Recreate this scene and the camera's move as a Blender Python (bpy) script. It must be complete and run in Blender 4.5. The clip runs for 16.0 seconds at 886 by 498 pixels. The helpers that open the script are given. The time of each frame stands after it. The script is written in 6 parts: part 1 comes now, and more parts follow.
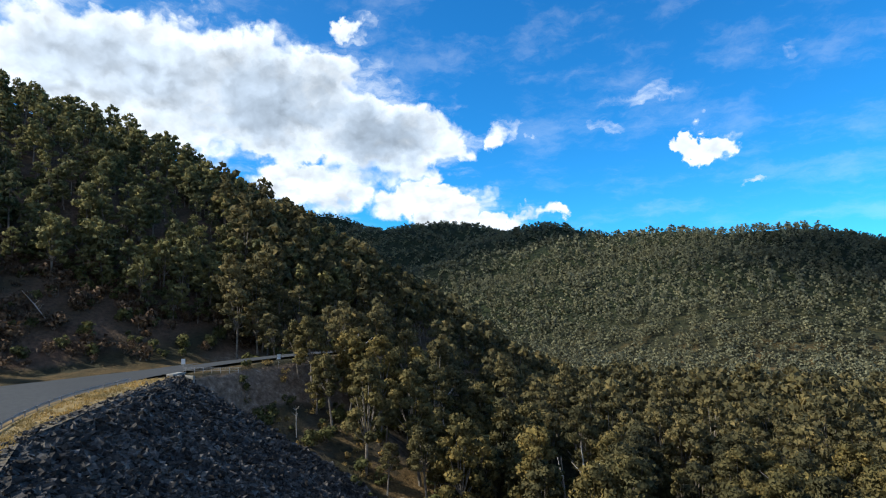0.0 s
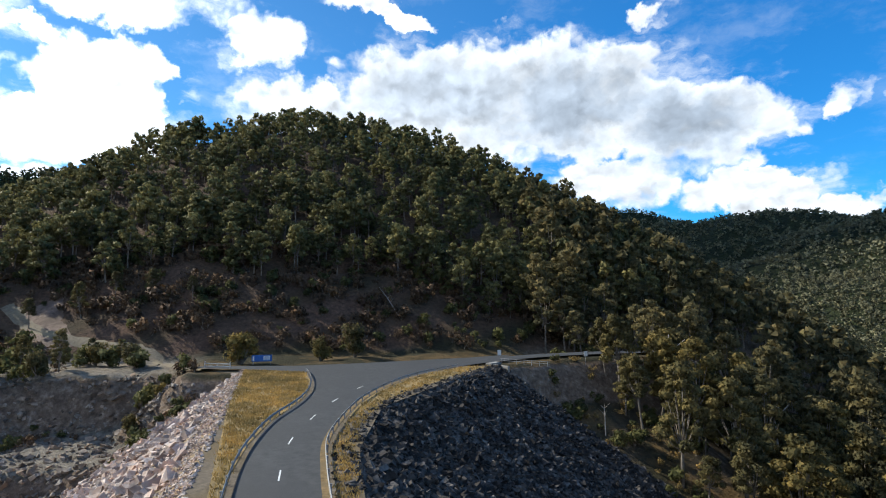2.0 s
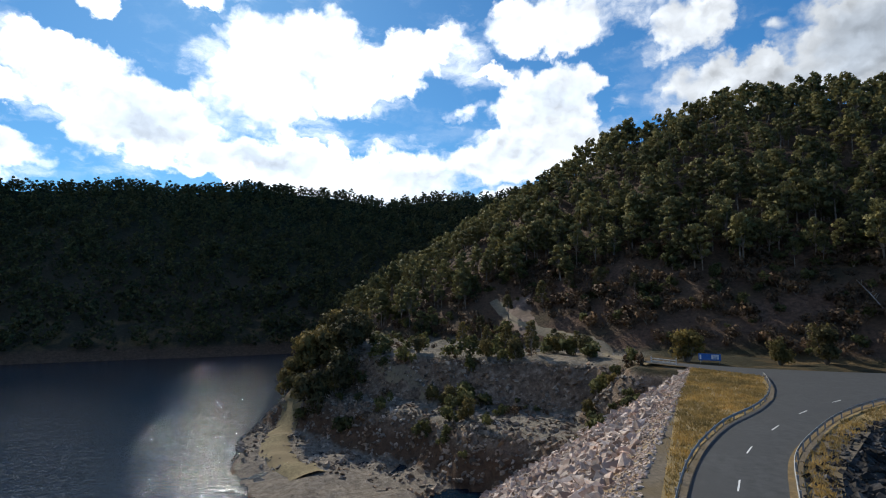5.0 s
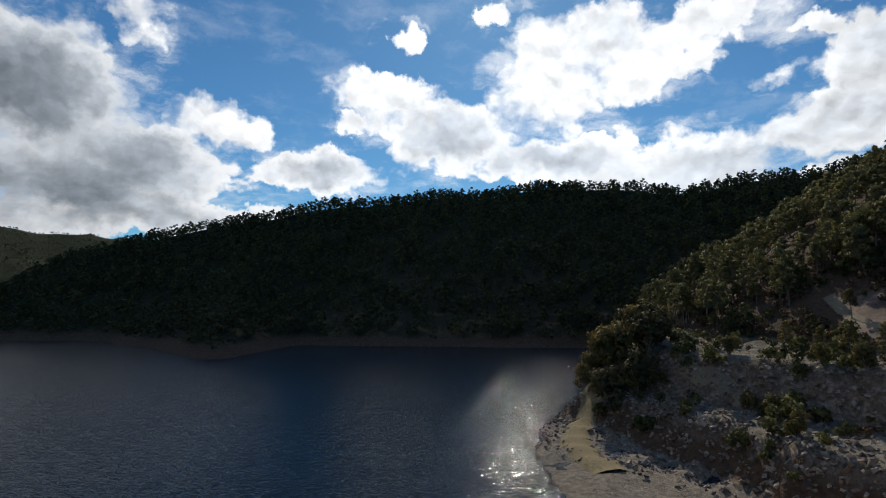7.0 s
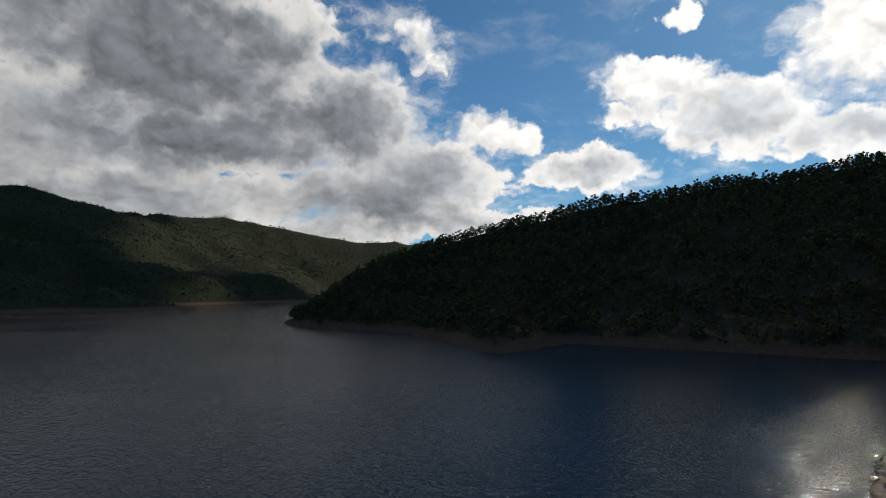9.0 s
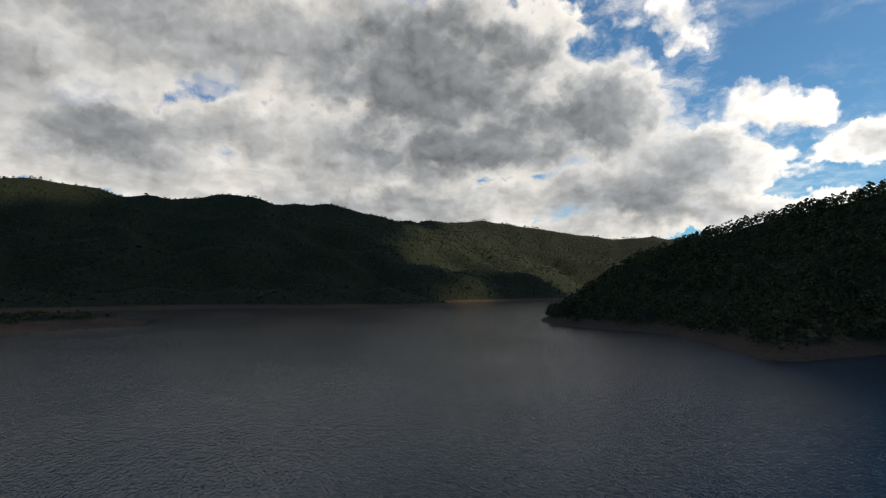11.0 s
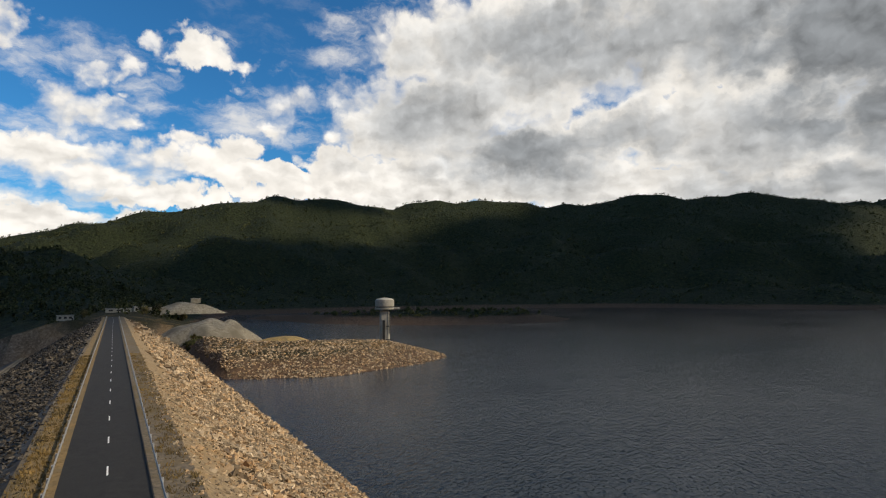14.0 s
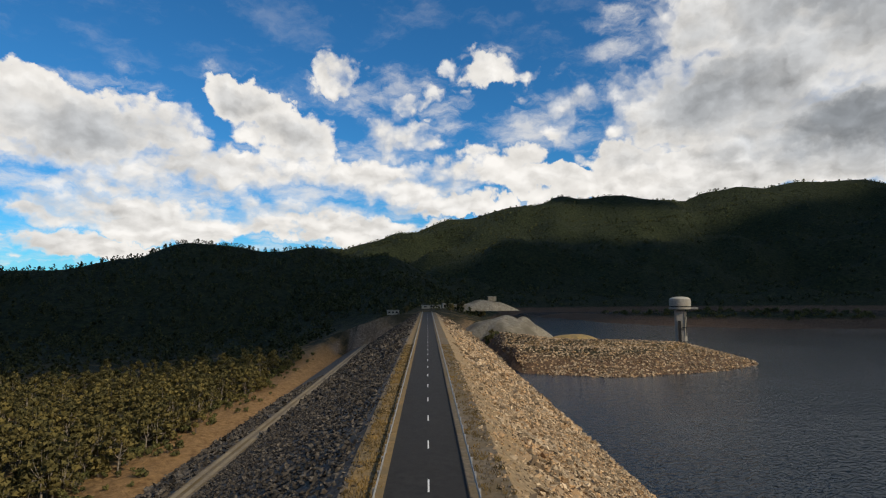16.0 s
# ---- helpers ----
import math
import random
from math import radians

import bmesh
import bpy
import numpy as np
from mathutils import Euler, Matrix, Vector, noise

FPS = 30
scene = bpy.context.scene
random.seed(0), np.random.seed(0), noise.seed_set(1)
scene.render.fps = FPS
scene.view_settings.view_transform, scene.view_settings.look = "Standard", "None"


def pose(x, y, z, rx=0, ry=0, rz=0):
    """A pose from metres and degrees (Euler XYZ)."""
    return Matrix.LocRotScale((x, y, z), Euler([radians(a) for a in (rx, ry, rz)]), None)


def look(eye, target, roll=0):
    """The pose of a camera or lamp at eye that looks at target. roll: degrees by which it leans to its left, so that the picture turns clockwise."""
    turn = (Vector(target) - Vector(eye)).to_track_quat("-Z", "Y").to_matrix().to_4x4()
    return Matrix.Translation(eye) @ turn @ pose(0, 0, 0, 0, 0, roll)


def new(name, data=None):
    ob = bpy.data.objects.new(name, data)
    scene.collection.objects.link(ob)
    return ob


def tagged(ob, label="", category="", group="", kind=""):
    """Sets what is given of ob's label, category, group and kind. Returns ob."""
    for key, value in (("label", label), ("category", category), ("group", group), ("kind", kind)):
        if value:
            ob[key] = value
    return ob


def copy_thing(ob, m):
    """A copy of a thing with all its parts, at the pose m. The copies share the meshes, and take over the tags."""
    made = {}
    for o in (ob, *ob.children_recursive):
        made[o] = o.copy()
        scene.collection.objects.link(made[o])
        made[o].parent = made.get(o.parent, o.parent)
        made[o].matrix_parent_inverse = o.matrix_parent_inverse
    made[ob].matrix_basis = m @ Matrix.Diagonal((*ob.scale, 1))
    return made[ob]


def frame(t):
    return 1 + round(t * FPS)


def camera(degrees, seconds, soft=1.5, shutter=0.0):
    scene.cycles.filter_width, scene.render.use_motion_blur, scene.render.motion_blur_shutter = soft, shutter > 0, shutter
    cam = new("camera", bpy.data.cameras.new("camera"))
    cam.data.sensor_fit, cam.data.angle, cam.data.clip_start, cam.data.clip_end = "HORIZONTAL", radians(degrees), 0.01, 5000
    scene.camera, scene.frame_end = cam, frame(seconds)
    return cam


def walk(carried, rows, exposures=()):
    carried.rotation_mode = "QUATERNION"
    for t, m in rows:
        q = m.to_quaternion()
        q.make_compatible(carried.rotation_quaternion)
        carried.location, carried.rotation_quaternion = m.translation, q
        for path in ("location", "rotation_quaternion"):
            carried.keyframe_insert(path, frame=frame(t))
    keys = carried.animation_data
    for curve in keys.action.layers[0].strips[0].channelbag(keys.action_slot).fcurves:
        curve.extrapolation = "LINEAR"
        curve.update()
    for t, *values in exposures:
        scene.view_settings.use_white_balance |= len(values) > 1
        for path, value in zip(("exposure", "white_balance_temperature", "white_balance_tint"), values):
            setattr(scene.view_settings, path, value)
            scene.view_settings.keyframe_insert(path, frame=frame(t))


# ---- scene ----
# ---------------------------------------------------------------- camera and walk
cam = camera(76.9, 16.0, soft=1.1)
PATH = [
    (0.0, 0.01, 5.07, 1.05),
    (0.5, 7.77, 5.13, 0.76),
    (1.0, 15.31, 5.12, 0.54),
    (1.5, 22.99, 5.10, 0.39),
    (2.0, 30.44, 5.17, 0.17),
    (2.5, 37.62, 5.12, 0.01),
    (3.0, 44.84, 5.20, -0.14),
    (3.5, 52.00, 5.15, -0.24),
    (4.0, 59.11, 5.04, -0.13),
    (6.5, 95.44, 4.67, 0.36),
    (7.0, 102.86, 4.51, 0.27),
    (7.5, 110.06, 4.53, 0.26),
    (8.0, 116.90, 4.58, 0.22),
    (8.5, 123.55, 4.57, 0.18),
    (9.0, 130.30, 4.50, 0.14),
    (11.5, 162.60, 4.40, 0.23),
    (12.0, 169.41, 4.44, 0.22),
    (12.5, 176.12, 4.49, 0.16),
    (13.0, 182.99, 4.47, 0.48),
    (13.5, 189.75, 4.53, 0.44),
    (14.0, 196.56, 4.56, 0.50),
    (14.5, 203.59, 4.53, 0.52),
    (15.0, 210.63, 4.58, 0.53),
    (15.5, 217.81, 4.56, 0.49),
    (16.0, 225.40, 4.66, 0.45),
]
EYE_Z = 38.0
walk(cam, [(t, pose(0, 0, EYE_Z, 90 + b, c, a)) for t, a, b, c in PATH],
     exposures=[(0.0, 0.48, 5700, 6), (2.0, 0.5, 5800, 7), (4.0, 0.22, 5850, 8), (6.5, -0.45, 6050, 9), (9.0, -0.6, 6600, 10),
                (12.5, -0.1, 7000, 10), (14.0, -0.1, 6950, 10), (16.0, -0.25, 6700, 10)])

# ---------------------------------------------------------------- plan
# water level is z = 0; the dam crest runs along u (bearing 47 degrees), v points upstream
CREST = 23.0
RUN = radians(47.0)
U = np.array((-math.sin(RUN), math.cos(RUN)))
V = np.array((-math.cos(RUN), -math.sin(RUN)))
SUN_BEARING, SUN_HEIGHT = 96.0, 34.0


def uv(u, v):
    """Plan position from metres along and across the dam."""
    return U[0] * u + V[0] * v, U[1] * u + V[1] * v


def polar(bearing, d):
    """Plan position from a bearing (degrees, turning left from +y) and a distance."""
    a = radians(bearing)
    return -math.sin(a) * d, math.cos(a) * d


# ---------------------------------------------------------------- world and sun
def setup_world():
    """A clear blue sky with broken cumulus: each puff() is one billow (bearing, height, half sizes in degrees, greyness, density)."""
    world = bpy.data.worlds.new("sky")
    scene.world = world
    world.use_nodes = True
    nt = world.node_tree
    nt.nodes.clear()
    link = nt.links.new

    def put(socket, value):
        if hasattr(value, "links"):
            link(value, socket)
        else:
            socket.default_value = value

    def calc(op, a, b=0.0, c=0.0):
        n = nt.nodes.new("ShaderNodeMath")
        n.operation = op
        for s, v in zip(n.inputs, (a, b, c)):
            put(s, v)
        return n.outputs[0]

    def vec(op, a, b=(0, 0, 0), out=0):
        n = nt.nodes.new("ShaderNodeVectorMath")
        n.operation = op
        put(n.inputs[0], a)
        put(n.inputs[1], b)
        return n.outputs["Value"] if op == "LENGTH" else n.outputs[0]

    def fbm(v, scale, detail, rough, colour=False):
        n = nt.nodes.new("ShaderNodeTexNoise")
        n.inputs["Scale"].default_value, n.inputs["Detail"].default_value, n.inputs["Roughness"].default_value = scale, detail, rough
        link(v, n.inputs["Vector"])
        return n.outputs["Color" if colour else "Fac"]

    def span(v, a, b, c=0.0, d=1.0):
        n = nt.nodes.new("ShaderNodeMapRange")
        n.interpolation_type = "SMOOTHSTEP"
        for s, x in zip(n.inputs, (v, a, b, c, d)):
            put(s, x)
        return n.outputs[0]

    way = nt.nodes.new("ShaderNodeTexCoord").outputs["Generated"]
    turn = nt.nodes.new("ShaderNodeVectorRotate")
    turn.rotation_type = "Z_AXIS"
    turn.inputs["Angle"].default_value = radians(-110)
    link(way, turn.inputs["Vector"])
    sep = nt.nodes.new("ShaderNodeSeparateXYZ")
    link(turn.outputs[0], sep.inputs[0])
    bearing = calc("MULTIPLY", calc("ARCTAN2", calc("MULTIPLY", sep.outputs[0], -1.0), sep.outputs[1]), 57.2958)
    height = calc("MULTIPLY", calc("ARCSINE", sep.outputs[2]), 57.2958)
    flat = nt.nodes.new("ShaderNodeCombineXYZ")
    link(bearing, flat.inputs[0])
    link(height, flat.inputs[1])
    # billows bend the plain outlines of the puffs
    wide = vec("MULTIPLY", vec("SUBTRACT", fbm(way, 7.0, 4.0, 0.55, True), (0.5, 0.5, 0.5)), (8.0, 6.5, 0.0))
    fine = vec("MULTIPLY", vec("SUBTRACT", fbm(way, 26.0, 4.0, 0.6, True), (0.5, 0.5, 0.5)), (4.0, 3.6, 0.0))
    at = vec("ADD", vec("ADD", flat.outputs[0], wide), fine)
    body, grey = None, None

    def puff(b, h, w, t, g, dens):
        nonlocal body, grey
        r = vec("LENGTH", vec("MULTIPLY", vec("SUBTRACT", at, (b - 110, h, 0)), (1 / (w * 1.22), 1 / (t * 1.22), 0)))
        v = calc("MULTIPLY", calc("MAXIMUM", calc("MULTIPLY_ADD", calc("MULTIPLY", r, r), -1.0, 1.0), 0.0), dens)
        body = v if body is None else calc("SMOOTH_MAX", body, v, 0.12)
        if g:
            k = calc("MULTIPLY", v, g)
            grey = k if grey is None else calc("SMOOTH_MAX", grey, k, 0.2)

    puff(28.9, 20.4, 13.3, 6.1, 0.62, 1.00)
    puff(17.2, 18.8, 13.9, 6.5, 0.78, 1.00)
    puff(5.3, 16.1, 10.5, 5.0, 0.70, 1.00)
    puff(12.8, 11.4, 6.7, 3.1, 0.15, 1.00)
    puff(0.7, 9.7, 6.4, 2.2, 0.10, 1.00)
    puff(-6.9, 8.2, 6.3, 0.9, 0.10, 0.90)
    puff(-6.3, 16.1, 2.0, 1.4, 0.10, 0.80)
    puff(9.0, 26.3, 2.6, 1.2, 0.10, 0.75)
    puff(-25.5, 13.8, 2.5, 1.3, 0.10, 0.85)
    puff(-29.9, 9.4, 1.2, 0.5, 0.00, 0.70)
    puff(-16.3, 16.3, 2.0, 0.7, 0.00, 0.60)
    puff(-21.2, 18.7, 4.9, 1.0, 0.00, 0.38)
    puff(-2.6, 22.0, 2.0, 1.2, 0.00, 0.30)
    puff(-11.5, 8.0, 1.5, 0.8, 0.00, 0.80)
    puff(59.7, 19.6, 4.6, 3.9, 0.30, 1.00)
    puff(60.6, 15.3, 4.9, 3.1, 0.35, 1.00)
    puff(48.9, 24.0, 4.4, 2.6, 0.10, 0.90)
    puff(36.1, 28.2, 8.0, 1.0, 0.00, 0.90)
    puff(44.2, 18.8, 7.2, 3.1, 0.10, 1.00)
    puff(61.8, 19.1, 7.5, 3.8, 0.30, 1.00)
    puff(65.1, 14.0, 7.3, 3.0, 0.35, 1.00)
    puff(78.6, 13.1, 8.5, 2.8, 0.40, 1.00)
    puff(88.2, 13.4, 6.6, 2.5, 0.40, 1.00)
    puff(84.5, 21.1, 8.2, 4.5, 0.00, 0.85)
    puff(60.8, 26.5, 11.7, 3.0, 0.25, 0.90)
    puff(47.5, 24.4, 3.9, 2.8, 0.10, 0.90)
    puff(38.7, 28.2, 4.6, 0.9, 0.00, 0.90)
    puff(73.1, 24.6, 5.8, 2.9, 0.00, 0.80)
    puff(71.3, 19.4, 3.2, 1.5, 0.00, 0.50)
    puff(140.6, 17.9, 7.5, 7.4, 0.75, 1.00)
    puff(131.6, 11.8, 10.9, 4.5, 0.70, 1.00)
    puff(138.2, 8.2, 10.2, 2.8, 0.75, 1.00)
    puff(106.9, 25.1, 2.6, 1.8, 0.05, 0.80)
    puff(108.3, 19.8, 6.5, 2.4, 0.10, 0.90)
    puff(112.4, 16.7, 2.9, 1.8, 0.05, 0.80)
    puff(101.8, 16.0, 11.1, 4.5, 0.55, 1.00)
    puff(91.8, 20.5, 6.9, 6.8, 0.05, 1.00)
    puff(85.0, 24.0, 9.2, 3.9, 0.35, 1.00)
    puff(79.8, 20.3, 3.5, 2.2, 0.05, 0.90)
    puff(90.3, 12.8, 11.1, 2.8, 0.60, 1.00)
    puff(76.7, 11.8, 8.1, 2.3, 0.50, 1.00)
    puff(69.5, 13.3, 6.2, 2.4, 0.35, 1.00)
    puff(65.7, 17.3, 3.0, 4.0, 0.10, 0.90)
    puff(68.2, 21.8, 3.7, 1.3, 0.10, 0.85)
    puff(115.8, 11.8, 6.7, 2.5, 0.50, 1.00)
    puff(97.6, 27.0, 2.7, 1.5, 0.10, 0.80)
    puff(84.2, 14.6, 3.2, 2.7, 0.00, 0.80)
    puff(155.6, 21.1, 22.0, 8.2, 0.95, 1.00)
    puff(141.0, 16.9, 13.0, 6.0, 0.85, 1.00)
    puff(162.1, 9.4, 17.9, 2.9, 0.57, 1.00)
    puff(136.3, 9.7, 15.8, 3.4, 0.60, 1.00)
    puff(132.9, 25.1, 3.6, 3.6, 0.10, 0.90)
    puff(125.8, 16.0, 7.0, 3.3, 0.20, 0.95)
    puff(169.1, 23.9, 35.9, 7.7, 0.61, 1.00)
    puff(152.8, 15.2, 23.3, 5.1, 0.78, 1.00)
    puff(196.8, 17.7, 13.4, 6.2, 0.53, 1.00)
    puff(189.1, 14.0, 14.3, 3.3, 0.66, 1.00)
    puff(206.3, 13.3, 4.9, 2.2, 0.40, 0.95)
    puff(181.0, 10.6, 27.9, 2.0, 0.29, 1.00)
    puff(148.2, 8.8, 19.1, 2.5, 0.33, 1.00)
    puff(211.2, 18.8, 4.0, 1.8, 0.00, 0.50)
    puff(212.2, 15.0, 3.1, 2.7, 0.10, 0.60)
    puff(186.1, 24.5, 22.1, 6.3, 0.49, 1.00)
    puff(258.6, 15.1, 10.4, 4.7, 0.50, 1.00)
    puff(262.3, 17.4, 3.4, 2.7, 0.20, 0.95)
    puff(245.4, 18.2, 4.2, 3.1, 0.40, 0.95)
    puff(240.5, 15.2, 6.0, 3.8, 0.40, 0.95)
    puff(236.1, 21.1, 2.8, 2.2, 0.30, 0.80)
    puff(230.8, 16.7, 6.4, 3.3, 0.30, 0.75)
    puff(219.5, 22.0, 7.1, 2.0, 0.00, 0.55)
    puff(223.1, 23.2, 4.2, 1.0, 0.00, 0.40)
    puff(222.0, 14.4, 3.5, 1.2, 0.00, 0.55)
    puff(216.8, 13.1, 4.0, 2.0, 0.10, 0.70)
    puff(254.5, 10.2, 13.4, 1.3, 0.30, 0.75)
    puff(261.9, 7.1, 2.7, 1.2, 0.30, 0.90)
    puff(250.2, 6.6, 19.9, 1.8, 0.10, 0.95)
    puff(260.2, 4.1, 5.5, 1.3, 0.10, 0.95)
    puff(224.4, 9.3, 9.3, 1.5, 0.10, 0.90)
    puff(226.7, 18.4, 7.1, 2.7, 0.10, 0.45)
    puff(127.7, 6.4, 18.0, 2.1, 0.45, 0.95)
    puff(139.8, 6.2, 18.2, 2.3, 0.45, 0.95)
    puff(158.9, 7.6, 14.8, 2.0, 0.49, 1.00)
    puff(77.3, 9.8, 15.6, 1.6, 0.40, 0.95)
    puff(212.8, 10.7, 5.3, 1.4, 0.20, 0.90)
    puff(143.9, 6.2, 10.9, 1.2, 0.30, 0.95)
    puff(256.1, 3.8, 14.2, 1.4, 0.10, 0.95)
    puff(234.8, 6.4, 13.4, 1.9, 0.10, 0.95)
    puff(80.8, 10.6, 13.5, 1.5, 0.35, 0.95)
    puff(212.8, 11.3, 8.9, 1.7, 0.30, 0.90)
    puff(176.0, 15.0, 16.0, 4.5, 0.57, 1.00)
    puff(166.0, 13.0, 14.0, 4.0, 0.49, 1.00)
    puff(188.0, 12.0, 13.0, 3.4, 0.41, 1.00)
    puff(200.0, 12.0, 9.0, 2.6, 0.20, 1.00)
    puff(227.0, 19.0, 10.0, 4.5, 0.05, 0.42)
    puff(214.0, 17.5, 7.0, 5.0, 0.05, 0.46)
    puff(233.0, 12.0, 13.0, 2.8, 0.20, 0.80)
    puff(221.0, 12.0, 9.0, 2.2, 0.15, 0.75)
    puff(250.0, 11.5, 12.0, 2.6, 0.35, 0.85)
    puff(180.0, 9.6, 24.0, 1.9, 0.30, 1.00)
    puff(205.0, 9.8, 12.0, 1.8, 0.20, 1.00)
    puff(188.5, 19.5, 10.0, 5.0, 0.40, 1.00)
    puff(157.0, 12.0, 8.0, 3.0, 0.35, 1.00)
    puff(250.0, 8.0, 20.0, 2.6, 0.12, 0.85)
    puff(228.0, 11.0, 9.0, 2.2, 0.12, 0.80)

    # higher up the broken cloud goes on
    body = calc("MAXIMUM", body, calc("MULTIPLY", span(height, 31.0, 44.0), 0.3))

    def billow(v, scale):
        """Rounded heads packed side by side."""
        n = nt.nodes.new("ShaderNodeTexVoronoi")
        n.feature = "SMOOTH_F1"
        n.inputs["Scale"].default_value, n.inputs["Smoothness"].default_value = scale, 0.3
        n.inputs["Detail"].default_value, n.inputs["Roughness"].default_value = 2.0, 0.5
        link(v, n.inputs["Vector"])
        return calc("SUBTRACT", 0.75, n.outputs["Distance"])

    def heap(v):
        """Large heads that carry smaller ones."""
        return calc("ADD", calc("ADD", calc("MULTIPLY", billow(v, 6.0), 0.5), calc("MULTIPLY", billow(v, 15.0), 0.32)), calc("MULTIPLY", billow(v, 38.0), 0.18))

    drift = nt.nodes.new("ShaderNodeCombineXYZ")
    link(calc("MULTIPLY", bearing, 0.0175), drift.inputs[0])
    # towards the horizon the cloud bases close up
    near = calc("SUBTRACT", 1.0, calc("EXPONENT", calc("MULTIPLY", height, -0.125)))
    link(calc("MULTIPLY_ADD", height, 0.02, calc("MULTIPLY", near, 0.26)), drift.inputs[1])
    layer = vec("ADD", drift.outputs[0], vec("MULTIPLY", fine, (0.009, 0.01, 0.0)))
    soft = fbm(layer, 11.0, 7.0, 0.55)
    heads = heap(layer)
    # the side of a head that is turned to the sun is the lighter one
    lean = nt.nodes.new("ShaderNodeCombineXYZ")
    link(span(bearing, -80.0, 52.0, 0.014, -0.014), lean.inputs[0])
    lean.inputs[1].default_value = 0.022
    relief = calc("SUBTRACT", heads, heap(vec("ADD", layer, lean.outputs[0])))
    depth = calc("ADD", calc("SUBTRACT", body, 0.03), calc("ADD", calc("MULTIPLY", calc("SUBTRACT", heads, 0.34), 0.75), calc("MULTIPLY", calc("SUBTRACT", soft, 0.5), 0.8)))
    # some edges are crisp, others fray out
    fray = span(fbm(layer, 4.0, 2.0, 0.5), 0.35, 0.7, 0.14, 0.5)
    cover = calc("MULTIPLY", span(depth, -0.03, fray), span(body, 0.0, 0.5, 0.35, 1.0))
    # thin torn veils round the heaps
    veil = calc("MULTIPLY", span(fbm(vec("MULTIPLY", layer, (0.7, 1.3, 1.0)), 9.0, 8.0, 0.62), 0.46, 0.72), span(body, 0.0, 0.35, 0.0, 0.75))
    cover = calc("MAXIMUM", cover, veil)
    thick = calc("ADD", calc("MULTIPLY", grey, 1.2), calc("MULTIPLY", calc("SUBTRACT", fbm(layer, 2.6, 2.0, 0.4), 0.5), 0.8))
    shade = calc("MULTIPLY", span(thick, 0.12, 0.95), span(depth, 0.08, 0.6))
    light = calc("ADD", calc("MULTIPLY_ADD", shade, span(bearing, -40.0, 20.0, -0.36, -0.66), span(bearing, -75.0, -20.0, 0.8, 0.98)), calc("MULTIPLY", calc("MULTIPLY", relief, calc("MULTIPLY_ADD", shade, -0.55, 1.0)), span(depth, 0.0, 0.45, 0.15, 1.0)))
    light = calc("MINIMUM", calc("MAXIMUM", light, 0.2), 1.15)
    # cloud towards the sun shines through
    dot = nt.nodes.new("ShaderNodeVectorMath")
    dot.operation = "DOT_PRODUCT"
    link(way, dot.inputs[0])
    dot.inputs[1].default_value = (*(math.cos(radians(SUN_HEIGHT)) * c for c in (-math.sin(radians(SUN_BEARING)), math.cos(radians(SUN_BEARING)))), math.sin(radians(SUN_HEIGHT)))
    light = calc("MULTIPLY", light, span(dot.outputs["Value"], 0.62, 0.97, 1.0, 1.6))
    tone = nt.nodes.new("ShaderNodeMix")
    tone.data_type = "RGBA"
    link(shade, tone.inputs[0])
    tone.inputs[6].default_value, tone.inputs[7].default_value = (1.0, 0.985, 0.96, 1), (0.82, 0.9, 1.0, 1)
    colour = vec("MULTIPLY", tone.outputs[2], (1, 1, 1))
    white = nt.nodes.new("ShaderNodeBackground")
    link(colour, white.inputs[0])
    link(light, white.inputs[1])
    sky = nt.nodes.new("ShaderNodeTexSky")
    sky.sky_type = "NISHITA"
    sky.sun_disc = False
    sky.sun_elevation, sky.sun_rotation = radians(SUN_HEIGHT), radians(360 - SUN_BEARING)
    sky.air_density, sky.dust_density, sky.ozone_density = 1.0, 0.15, 4.0
    blue = nt.nodes.new("ShaderNodeBackground")
    pale = nt.nodes.new("ShaderNodeMix")
    pale.data_type = "RGBA"
    link(span(dot.outputs["Value"], 0.1, 0.95), pale.inputs[0])
    pale.inputs[6].default_value, pale.inputs[7].default_value = (0.24, 0.78, 1.1, 1), (0.45, 0.72, 0.82, 1)
    link(vec("MULTIPLY", sky.outputs[0], pale.outputs[2]), blue.inputs[0])
    blue.inputs[1].default_value = 0.12
    both = nt.nodes.new("ShaderNodeMixShader")
    link(cover, both.inputs[0])
    link(blue.outputs[0], both.inputs[1])
    link(white.outputs[0], both.inputs[2])
    out = nt.nodes.new("ShaderNodeOutputWorld")
    link(both.outputs[0], out.inputs[0])


setup_world()
sun = new("sun", bpy.data.lights.new("sun", "SUN"))
sun.data.energy, sun.data.angle, sun.data.color = 4.5, radians(0.6), (1.0, 0.885, 0.71)
sx, sy = polar(SUN_BEARING, 100 * math.cos(radians(SUN_HEIGHT)))
sun.matrix_world = look((sx, sy, 100 * math.sin(radians(SUN_HEIGHT))), (0, 0, 0))

# ---------------------------------------------------------------- materials
def material(name):
    m = bpy.data.materials.new(name)
    m.use_nodes = True
    nt = m.node_tree
    return m, nt, nt.nodes["Principled BSDF"]


def node(nt, kind, **values):
    n = nt.nodes.new(kind)
    for key, value in values.items():
        n.inputs[key].default_value = value
    return n


def ramp(nt, source, stops):
    n = nt.nodes.new("ShaderNodeValToRGB")
    e = n.color_ramp.elements
    while len(e) < len(stops):
        e.new(0.5)
    for el, (p, c) in zip(e, stops):
        el.position, el.color = p, (*c, 1)
    nt.links.new(source, n.inputs[0])
    return n.outputs[0]


